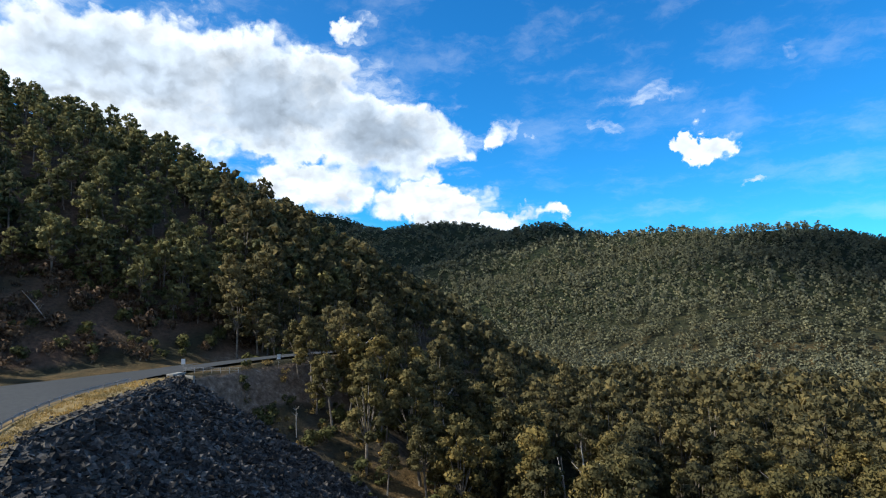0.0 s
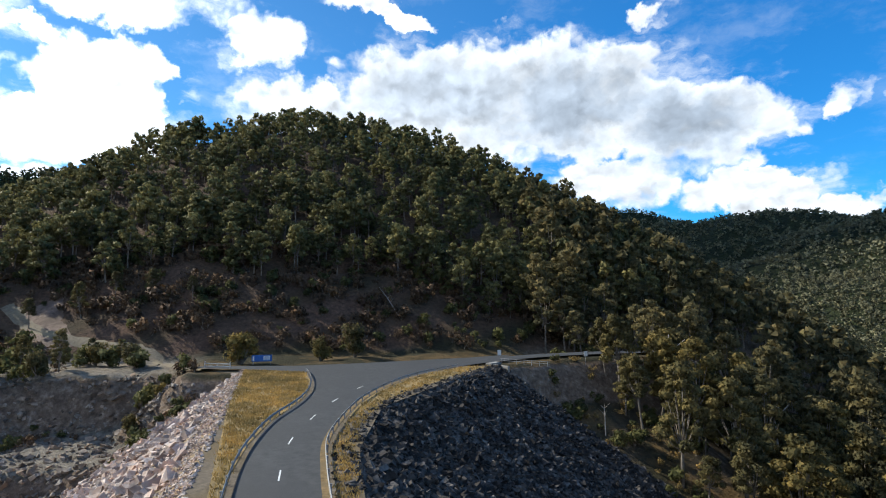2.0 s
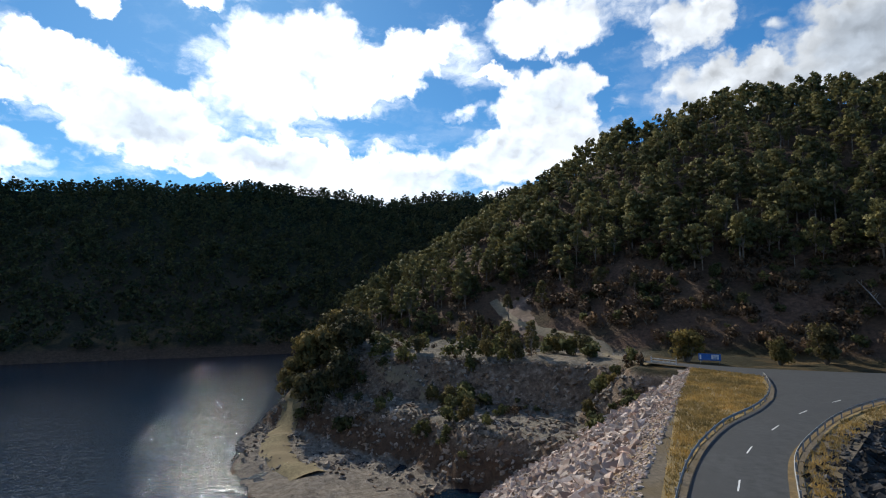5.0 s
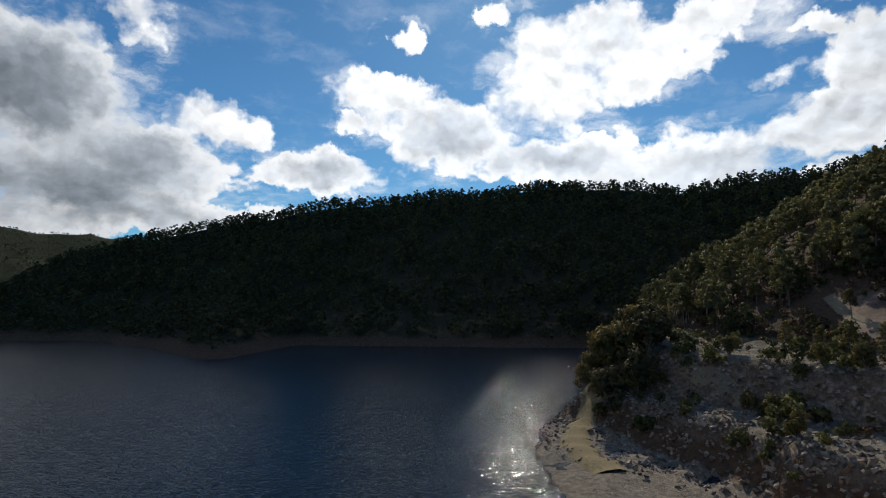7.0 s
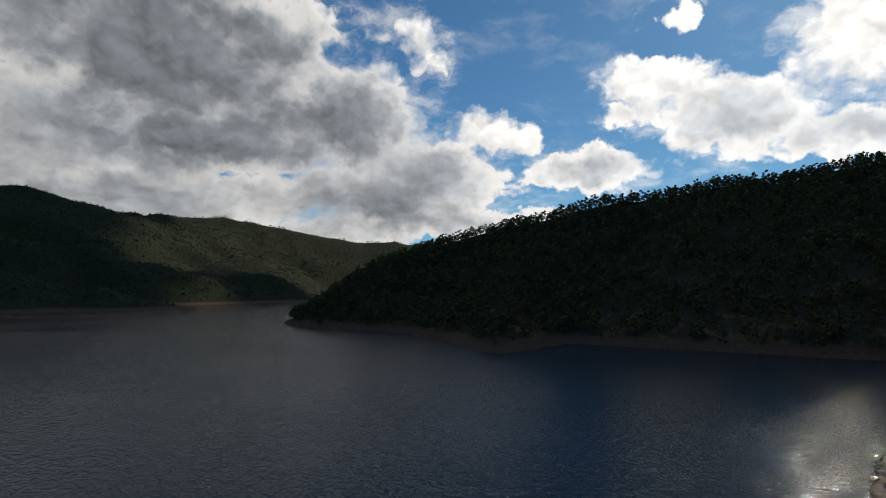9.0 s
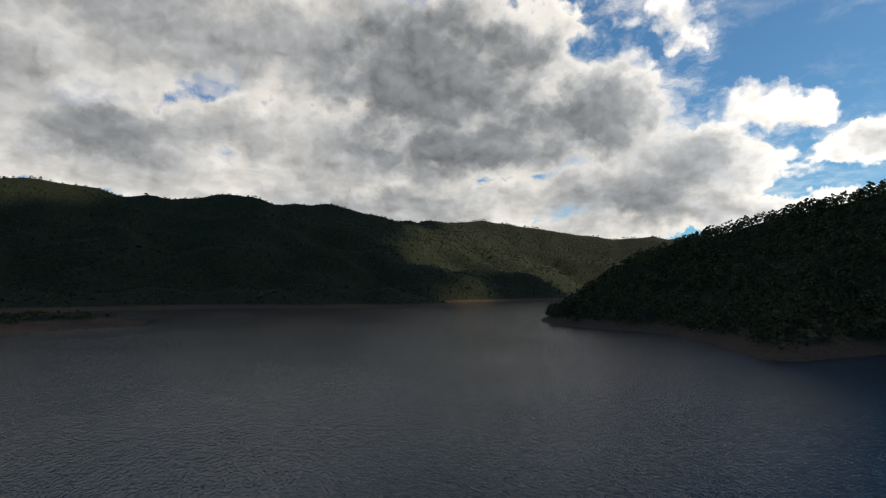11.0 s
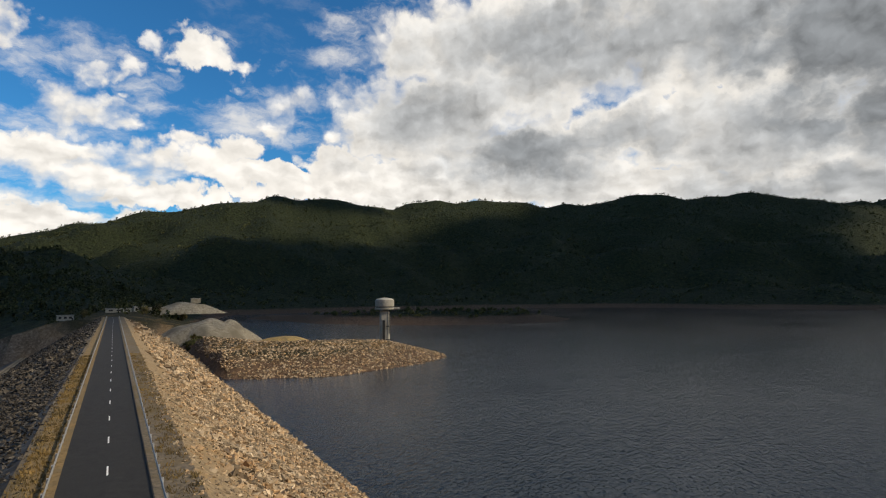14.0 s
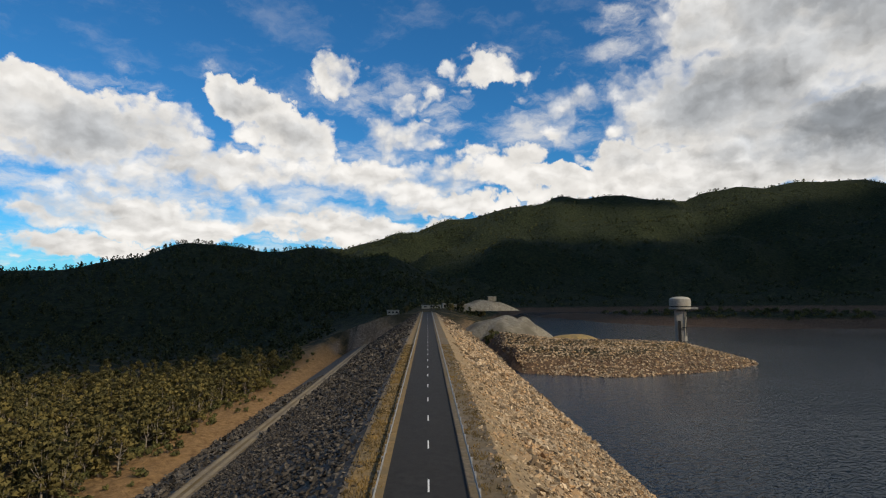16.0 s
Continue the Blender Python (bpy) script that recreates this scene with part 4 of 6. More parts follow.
def tufts(polygon, count, seed, size):
    """Dry grass blades in loose tufts over a plan polygon of (u, v)."""
    rng = np.random.default_rng(seed)
    poly = np.array(polygon, float)
    lo, hi = poly.min(0), poly.max(0)
    p = rng.uniform(lo, hi, (count * 4, 2))
    ok = np.zeros(len(p), bool)
    for (a, b), (c, d) in zip(poly, np.roll(poly, -1, 0)):
        ok ^= ((b > p[:, 1]) != (d > p[:, 1])) & (p[:, 0] < (c - a) * (p[:, 1] - b) / (d - b + 1e-9) + a)
    p = p[ok & (wave_noise(p[:, 0], p[:, 1], 5, seed) + 0.9 * rng.normal(size=len(p)) > -0.8)][:count]
    x, y = p[:, 0] * U[0] + p[:, 1] * V[0], p[:, 0] * U[1] + p[:, 1] * V[1]
    n, k = len(p), 5
    a = rng.uniform(0, 6.28, (n, k))
    s = size * rng.uniform(0.5, 1.4, (n, k))
    base = np.stack([x[:, None] + rng.normal(size=(n, k)) * 0.18, y[:, None] + rng.normal(size=(n, k)) * 0.18, np.full((n, k), CREST + 0.03)], -1)
    side = np.stack([np.cos(a), np.sin(a), np.zeros((n, k))], -1) * (s * 0.22)[..., None]
    tip = base + np.stack([np.sin(a) * s * 0.5, np.cos(a) * s * 0.5, s], -1)
    return np.stack([base - side, base + side, tip], 2).reshape(-1, 3)


def build_tufts():
    tri = [(44, 3.8), (53, 3.7), (63, 2.8), (74, 0.8), (84, -2.4), (95, -4.9), (108, -6.0), (121, -5.9), (127, 4), (128, 6.2), (90, 6.2), (60, 5.0), (44, 4.4)]
    bend = [(70, -8.6), (84, -13), (96, -19), (109, -28), (120, -41), (120, -47), (112, -39), (97, -26), (84, -16), (72, -11.5)]
    shoulder = [(40, -4.4), (58, -5.6), (72, -9), (72, -11.2), (58, -7.8), (40, -6.4)]
    left = [(-170, -4.2), (-38, -4.2), (-38, -6.5), (-170, -6.5)]
    right = [(-170, 4.0), (-38, 4.0), (-38, 6.6), (-170, 6.6)]
    co = np.concatenate([tufts(tri, 3600, 1, 0.34), tufts(bend, 1500, 2, 0.34), tufts(shoulder, 350, 3, 0.3), ])
    tagged(new("grass_tufts", raw_mesh("grass_tufts", co, 3, [M_TUFT])), "dry straw-coloured grass tufts beside the road", "grass", kind="stuff")
    co = np.concatenate([tufts(left, 1300, 4, 0.26), tufts(right, 700, 5, 0.24)])
    tagged(new("grass_tufts", raw_mesh("grass_tufts", co, 3, [M_TUFT_DIM])), "dry grass tufts painted darker along the dam crest", "grass", kind="stuff")


build_tufts()


def drape(name, line, width, mat, label, lift=0.25):
    """A track laid over the ground along a plan line of (u, v)."""
    l = smooth_line(line, 2.0)
    t, n = sides_of(l)
    rows = []
    rng = np.random.default_rng(len(line))
    for s in (-1, -0.4, 0.4, 1):
        q = l + n * (width / 2 * s) + (rng.normal(size=l.shape) * 0.25 if abs(s) == 1 else 0)
        x, y = q[:, 0] * U[0] + q[:, 1] * V[0], q[:, 0] * U[1] + q[:, 1] * V[1]
        rows.append(list(zip(x, y, terrain(x, y) + (lift if abs(s) < 1 else 0.02))))
    return tagged(strip(name, rows[::-1], mat, smooth=True), label, "track", kind="structure")


drape("dirt_track", TRACK_LINE, 3.2, M_TRACK, "pale dirt track climbing from the gate")
drape("dirt_track", [(152, 27), (157, 40), (158.4, 53), (157, 74), (149, 86), (142, 92)], 2.2, M_TRACK, "pale dirt track along the upper quarry bench")
drape("dirt_track", [(131, 66), (134.5, 73), (137, 86), (142, 93), (165, 109), (200, 133)], 2.6, M_TRACK, "pale dirt track down to the lake shore")

drape("erosion_scar", [(176, 57), (186, 62), (196, 67), (205, 70)], 9.0, M_SCAR, "bare pinkish eroded slope beside the track", 0.14)
drape("shore_lawn", [(140, 121), (131, 115), (121, 110), (110, 102), (101, 91), (95, 78)], 7.5, M_LAWN, "pale dry grass strip along the lake shore", 0.7)

# ---------------------------------------------------------------- riprap
def rock_shapes(count, seed, stretch):
    """Angular broken blocks: skewed boxes with knocked-in corners."""
    rng = np.random.default_rng(seed)
    co = np.array([(x, y, z) for x in (-0.5, 0.5) for y in (-0.5, 0.5) for z in (-0.5, 0.5)])
    tri = np.array([(0, 1, 3), (0, 3, 2), (4, 6, 7), (4, 7, 5), (0, 4, 5), (0, 5, 1), (2, 3, 7), (2, 7, 6), (0, 2, 6), (0, 6, 4), (1, 5, 7), (1, 7, 3)])
    out = []
    for k in range(count):
        c = (co + rng.uniform(-0.2, 0.2, co.shape)) * (np.array(stretch) * rng.uniform(0.7, 1.3, 3))
        c[rng.integers(8)] *= rng.uniform(0.3, 0.7)
        c[rng.integers(8)] *= rng.uniform(0.4, 0.8)
        out.append(c)
    return out, tri


def tumble(rng):
    return np.array(Euler(rng.uniform(-0.7, 0.7, 3) + (0, 0, rng.uniform(0, 6.28))).to_matrix())


def rock_field(places, shapes, tri, mat, parent, label, seed):
    """Rocks at (x, y, z, size), the nearest of them objects of their own, the rest one mesh."""
    rng = np.random.default_rng(seed)
    order = sorted(places, key=lambda p: math.hypot(p[0], p[1]))
    meshes = []
    for c in shapes[:8]:
        me = bpy.data.meshes.new("rock")
        me.from_pydata([tuple(p) for p in c], [], [tuple(int(i) for i in f) for f in tri])
        me.materials.append(mat)
        meshes.append(me)
    for x, y, z, s in order[:240]:
        ob = new("rock", meshes[rng.integers(len(meshes))])
        ob.matrix_world = Matrix.Translation((x, y, z)) @ Matrix(tumble(rng).tolist()).to_4x4() @ Matrix.Diagonal((s, s, s, 1))
        ob.parent = parent
    rest = order[240:]
    n = len(shapes[0])
    co = np.concatenate([shapes[rng.integers(len(shapes))] @ tumble(rng).T * s + (x, y, z) for x, y, z, s in rest])
    f = (tri[None] + (np.arange(len(rest)) * n)[:, None, None]).reshape(-1, 3)
    me = bpy.data.meshes.new("riprap")
    me.vertices.add(len(co))
    me.vertices.foreach_set("co", co.astype(np.float32).ravel())
    me.loops.add(f.size)
    me.loops.foreach_set("vertex_index", f.astype(np.int32).ravel())
    me.polygons.add(len(f))
    me.polygons.foreach_set("loop_start", np.arange(0, f.size, 3, dtype=np.int32))
    me.materials.append(mat)
    me.update(calc_edges=True)
    me.shade_flat()
    ob = new("riprap", me)
    ob.parent = parent
    tagged(ob, label, kind="stuff")


def place_riprap():
    rng = np.random.default_rng(17)
    shapes, tri = rock_shapes(30, 5, (1.3, 0.95, 0.6))
    places = []
    for u0, u1, gap, size in ((44, 133, 0.78, 0.84), (-140, -38, 0.52, 0.46), (-300, -140, 1.1, 0.9), (-478, -300, 2.3, 2.0)):
        n = int((u1 - u0) * 38 / gap**2)
        for u, s in zip(rng.uniform(u0, u1, n), rng.uniform(0, 1, n)):
            v = UP_EDGE - 0.6 + s * 38
            z = CREST - max(0, v - UP_EDGE) / UP_SLOPE
            x, y = uv(u, v)
            if z < -1.2 or (u > 0 and v < 9.8 and rng.random() < 0.8) or (u < 0 and v < 13.5 and rng.random() < 0.97 - 0.9 * max(0, v - 9.5) / 4) or (u > 0 and v < 8.8 and rng.random() < 0.85):
                continue
            small = 0.45 if v < 8 else 1.0
            places.append((x, y, z + 0.05, small * size * rng.choice((0.6, 0.8, 1.0, 1.4)) * rng.uniform(0.85, 1.15)))
    for _ in range(2600):
        u, v = rng.uniform(44, 130), UP_EDGE - 0.4 + 3.6 * rng.random()
        places.append((*uv(u, v), CREST - max(0, v - UP_EDGE) / UP_SLOPE + 0.02, rng.uniform(0.12, 0.34)))
    for _ in range(1500):
        u, v = rng.uniform(-130, -38), UP_EDGE - 1.0 + 6.0 * rng.random()
        places.append((*uv(u, v), CREST - max(0, v - UP_EDGE) / UP_SLOPE + 0.02, rng.uniform(0.12, 0.3)))
    def beyond(q):
        return q[0] * U[0] + q[1] * U[1] > 0
    rock_field([q for q in places if beyond(q)], shapes, tri, M_RIP_PALE, FACES["up"], "pale pinkish angular rock facing", 3)
    rock_field([q for q in places if not beyond(q)], shapes, tri, M_RIP_UP, FACES["up"], "tan, orange and grey angular rock facing", 13)
    shapes, tri = rock_shapes(30, 6, (1.3, 0.85, 0.5))
    places = []
    for u0, u1, d0, d1, n, size in ((40, 121, -1.2, 42, 13000, 0.76), (-170, -34, -1.0, 42, 15500, 0.38), (-478, -170, -0.5, 42, 6000, 1.1), (-300, -60, 47, 78, 2800, 1.1)):
        k = [i for i, e in enumerate(EDGE[:-1]) if u0 <= e[0] < u1]
        for _ in range(n):
            a, t = k[rng.integers(len(k))], rng.random()
            e = EDGE[a] * (1 - t) + EDGE[a + 1] * t
            o = EDGE_OUT[a] * (1 - t) + EDGE_OUT[a + 1] * t
            d = d0 + rng.random() * (d1 - d0)
            if d < 0.6 and rng.random() < 0.6:
                continue
            x, y = uv(*(e - o * d))
            z = CREST - max(0, d) / DOWN_SLOPE if d < 43 else BERM_Z - 0.3 - (d - 46.6) / LOW_SLOPE
            places.append((x, y, z + 0.05, size * rng.choice((0.6, 0.8, 1.05, 1.4)) * (0.6 if d < 1 else 1.0)))
    p = np.array(places)
    places = [q for q, g in zip(places, terrain(p[:, 0], p[:, 1])) if q[2] > g - 0.35]
    for _ in range(1500):
        a, t = rng.integers(len(EDGE) - 1), rng.random()
        if EDGE[a][0] > 38:
            q = EDGE[a] * (1 - t) + EDGE[a + 1] * t + EDGE_OUT[a] * rng.uniform(-0.5, 3.2) * rng.random()
            if line_distance(q[:1], q[1:], ROAD_LINE)[0] > 4.3:
                places.append((*uv(*q), CREST + 0.04, rng.uniform(0.15, 0.55)))
    here = [q for q in places if q[0] * U[0] + q[1] * U[1] > 0]
    rock_field(here, shapes, tri, M_RIP_DOWN, FACES["down"], "dark broken basalt rock facing", 4)
    rock_field([q for q in places if q[0] * U[0] + q[1] * U[1] <= 0], shapes, tri, M_RIP_DUST, FACES["lower"], "dusty grey-brown broken rock facing", 14)


place_riprap()

# ---------------------------------------------------------------- guard rails
def guard_rail(line, label):
    """Steel rail with a waved face on driven posts."""
    rail = tagged(new("guard_rail"), label, "guard rail", "guard rails along the road")
    l = smooth_line(line, 1.0)
    t, n = sides_of(l)
    wave = [(0.0, 0.45), (0.06, 0.49), (0.06, 0.55), (0.0, 0.6), (0.06, 0.65), (0.06, 0.72), (0.0, 0.76)]
    rows = [world_of(l + n * (0.06 - o), CREST + 0.05 + h) for o, h in wave]
    strip("beam", rows + [world_of(l + n * 0.075, CREST + 0.05 + h) for o, h in wave[::-1]], M_STEEL, rail, True)
    bm = bmesh.new()
    bmesh.ops.create_cube(bm, size=1.0)
    for v in bm.verts:
        v.co = (v.co.x * 0.11, v.co.y * 0.16, v.co.z * 1.1 + 0.25)
    bmesh.ops.bevel(bm, geom=bm.edges[:], offset=0.015, segments=1, affect="EDGES")
    me = bpy.data.meshes.new("post")
    bm.to_mesh(me)
    bm.free()
    me.materials.append(M_POST)
    for i in range(0, len(l), 4):
        post = new("post", me)
        x, y = uv(*(l[i] + n[i] * 0.16))
        post.matrix_world = Matrix.Translation((x, y, CREST + 0.02)) @ Matrix.Rotation(math.atan2(*(t[i] @ np.array((U, V)))[::-1]), 4, "Z")
        post.parent = rail


guard_rail([(121, -6.4), (116, -6.6), (108, -6.6), (101, -6.1), (95, -5.4), (90, -4.5), (84, -3.0), (74, 0.2), (63, 2.3), (53, 3.3), (38, 3.5), (20, 3.6), (-100, 3.6), (-300, 3.6), (-474, 3.6)][::-1], "galvanised steel guard rail on the lake side of the road")
guard_rail([(-474, -3.9), (-300, -3.9), (-100, -3.9), (20, -3.9), (38, -4.0), (51, -4.5), (61.5, -5.5), (73, -8.5), (85, -12.7), (97, -18.8), (108.5, -27), (119, -38.5)][::-1], "galvanised steel guard rail above the dark rock face")

# ---------------------------------------------------------------- trees
def leaf_cards(rng, centres, radii, count, size):
    """Corners of count small three-cornered leaf clumps spread through each ball of foliage."""
    k = len(centres)
    d = rng.normal(size=(k, count, 3))
    d /= np.linalg.norm(d, axis=2)[..., None]
    p = centres[:, None, :] + d * (radii[:, None, :] * rng.uniform(0.55, 1.05, (k, count, 1)))
    a = rng.normal(size=(k, count, 3))
    a = a - d * (a * d).sum(2)[..., None] * 0.6
    a /= np.linalg.norm(a, axis=2)[..., None]
    b = np.cross(a, d + rng.normal(size=(k, count, 3)) * 0.5)
    b /= np.linalg.norm(b, axis=2)[..., None] + 1e-9
    s = size[:, None, None] * rng.uniform(0.6, 1.3, (k, count, 1))
    tri = np.stack([p - a * s * 0.6 - b * s * 0.4, p + a * s * 0.7 - b * s * 0.3, p + b * s * 0.75], 2)
    face = np.cross(tri[:, :, 1] - tri[:, :, 0], tri[:, :, 2] - tri[:, :, 0])
    turned = (face * d).sum(2) < 0
    tri[turned] = tri[turned][:, ::-1]
    # shade each clump as one rounded mass
    n = d * (1, 1, 0.9) + (0, 0, 0.25) + rng.normal(size=d.shape) * 0.28
    n = np.repeat(n[:, :, None, :], 3, 2)
    return np.concatenate([tri, n], 3).reshape(-1, 6)


def limb(rng, a, b, r0, r1, sides=5):
    """Corners of a tapering limb from a to b."""
    a, b = np.array(a, float), np.array(b, float)
    w = (b - a) / np.linalg.norm(b - a)
    s = np.cross(w, (0.3, 0.9, 0.1))
    s /= np.linalg.norm(s)
    q = np.cross(w, s)
    ang = np.linspace(0, 2 * math.pi, sides + 1)
    ra = [a + (s * math.cos(t) + q * math.sin(t)) * r0 for t in ang]
    rb = [b + (s * math.cos(t) + q * math.sin(t)) * r1 for t in ang]
    out = []
    for i in range(sides):
        out += [ra[i], ra[i + 1], rb[i + 1], ra[i], rb[i + 1], rb[i]]
    return out


def gum_tree(seed, height, spread, clumps, cards, leaf, sides=4, bare=(0.24, 0.4)):
    """Trunk and crown corners of a eucalypt: forked pale trunk, foliage in separate clumps at the limb ends."""
    rng = np.random.default_rng(seed)
    fork = height * rng.uniform(*bare)
    lean = rng.normal(size=2) * height * 0.03
    top = (lean[0], lean[1], fork)
    wood = limb(rng, (0, 0, -0.8), top, height * 0.018, height * 0.012, 6)
    centres, radii = [], []
    for i in range(clumps):
        a = i * 2.4 + rng.uniform(-0.5, 0.5)
        f = (i + 0.5) / clumps
        h = fork + (height - fork) * (0.02 + 0.91 * f)
        r = spread * (0.75 * math.sqrt(max(0.05, 1 - (f * 1.05) ** 2)) + 0.05) * rng.uniform(0.6, 1.1)
        c = np.array((lean[0] * 1.5 + math.cos(a) * r, lean[1] * 1.5 + math.sin(a) * r, h))
        centres.append(c)
        s = spread * rng.uniform(0.28, 0.48)
        radii.append((s, s, s * rng.uniform(0.5, 0.75)))
        mid = np.array(top) * 0.55 + c * 0.45 + (0, 0, -height * 0.03)
        wood += limb(rng, top, mid, height * 0.008, height * 0.005, sides) + limb(rng, mid, c, height * 0.005, height * 0.0015, 3)
    leaves = leaf_cards(rng, np.array(centres), np.array(radii), cards, np.full(clumps, leaf))
    return np.array(wood), leaves


def unit(n):
    return n / (np.linalg.norm(n, axis=1)[:, None] + 1e-9)


def wood_normals(co):
    t = co.reshape(-1, 3, 3)
    return np.repeat(unit(np.cross(t[:, 1] - t[:, 0], t[:, 2] - t[:, 0])), 3, 0)


def stand(name, points, label, models, category="forest", mat=None):
    """Many trees as one mesh: each a turned and scaled copy of one of the models."""
    rng = np.random.default_rng(len(points))
    corners, kinds, shades = [], [], []
    for x, y, z, s in points:
        wood, leaves = models[rng.integers(len(models))]
        a = rng.uniform(0, 6.28)
        m = np.array(((math.cos(a), math.sin(a), 0), (-math.sin(a), math.cos(a), 0), (0, 0, rng.uniform(0.85, 1.15)))) * s
        for part_co, kind in ((wood, 1), (leaves, 0)):
            if len(part_co):
                corners.append(part_co[:, :3] @ m + (x, y, z))
                shades.append((part_co[:, 3:] if kind == 0 else wood_normals(part_co)) @ m)
                kinds.append(np.full(len(part_co) // 3, kind, np.int32))
    me = raw_mesh(name, np.concatenate(corners), 3, [mat or M_LEAF, M_BARK], np.concatenate(kinds), normals=unit(np.concatenate(shades)))
    return tagged(new(name, me), label, category, kind="stuff")


def scatter(seed, bearings, distances, spacing, keep):
    """Jittered points over a sector of the plan, about one to every spacing x spacing metres."""
    rng = np.random.default_rng(seed)
    b0, b1 = bearings
    d0, d1 = distances
    n = int(radians(b1 - b0) * (d1 * d1 - d0 * d0) / 2 / spacing**2)
    b = np.radians(rng.uniform(b0, b1, n))
    d = np.sqrt(rng.uniform(d0 * d0, d1 * d1, n))
    x, y = -np.sin(b) * d, np.cos(b) * d
    z = terrain(x, y)
    ok = keep(x, y, z, rng)
    return x[ok], y[ok], z[ok], rng


def in_sight(x, y, z, lift=10.0):
    """Whether a tree top shows from the camera above the ground in between."""
    ok = np.ones(x.shape, bool)
    top = (z + lift - EYE_Z) / np.hypot(x, y)
    for s in np.linspace(0.25, 0.97, 25):
        g = terrain(x * s, y * s)
        ok &= (g - EYE_Z) / (np.hypot(x, y) * s) < top + 0.004
    return ok


def wood_tree(x, y, z, rng, size=1.0, spread=0.25):
    return list(zip(x, y, z, size * rng.uniform(1 - spread, 1 + spread, len(x))))


def bush(seed, height, spread, clumps, cards, leaf):
    """A rounded shrub: a few stems and low clumps of foliage."""
    rng = np.random.default_rng(seed)
    c, r, wood = [], [], []
    for i in range(clumps):
        a, q = rng.uniform(0, 6.28), spread * math.sqrt(rng.random()) * 0.7
        p = np.array((math.cos(a) * q, math.sin(a) * q, height * rng.uniform(0.25, 0.8)))
        c.append(p)
        s = spread * rng.uniform(0.35, 0.55)
        r.append((s, s, min(s, height * 0.35)))
        wood += limb(rng, (0, 0, -0.3), p, height * 0.02, height * 0.008, 3)
    return np.array(wood), leaf_cards(rng, np.array(c), np.array(r), cards, np.full(clumps, leaf))


NEAR = [gum_tree(20 + k, 20, 4.4, 18, 170, 0.44, bare=(0.26, 0.34) if k % 2 else (0.42, 0.52)) for k in range(6)]
MID = [gum_tree(40 + k, 17, 4.6, 11, 56, 0.82, 3) for k in range(6)]
THIN = [gum_tree(50 + k, 17, 4.8, 8, 20, 1.45, 3) for k in range(6)]
SPUR = [gum_tree(140 + k, 18, 4.4, 13, 80, 0.6, 3, bare=(0.3, 0.45)) for k in range(6)]
LEAN = [gum_tree(150 + k, 17, 5.0, 9, 30, 1.05, 3, bare=(0.2, 0.34)) for k in range(6)]
FARISH = [(np.zeros((0, 3)), gum_tree(70 + k, 14, 4.8, 7, 16, 1.35, bare=(0.08, 0.2))[1]) for k in range(6)]
FAR = [(np.zeros((0, 3)), gum_tree(60 + k, 14, 4.8, 5, 9, 2.2, bare=(0.08, 0.16))[1]) for k in range(6)]
HAZE = [(np.zeros((0, 3)), gum_tree(80 + k, 10, 7.0, 4, 6, 3.2, bare=(0.05, 0.1))[1]) for k in range(6)]
BUSH = [bush(90 + k, 2.6, 1.9, 6, 36, 0.42) for k in range(5)]
TWIG = [bush(110 + k, 2.2, 1.9, 5, 24, 0.36) for k in range(5)]
SHRUB = [bush(120 + k, 8.0, 3.6, 8, 26, 0.9) for k in range(6)]
ROUND = [bush(100 + k, 7.5, 3.0, 18, 110, 0.4) for k in range(4)]


def dam_plan(x, y):
    return x * U[0] + y * U[1], x * V[0] + y * V[1]


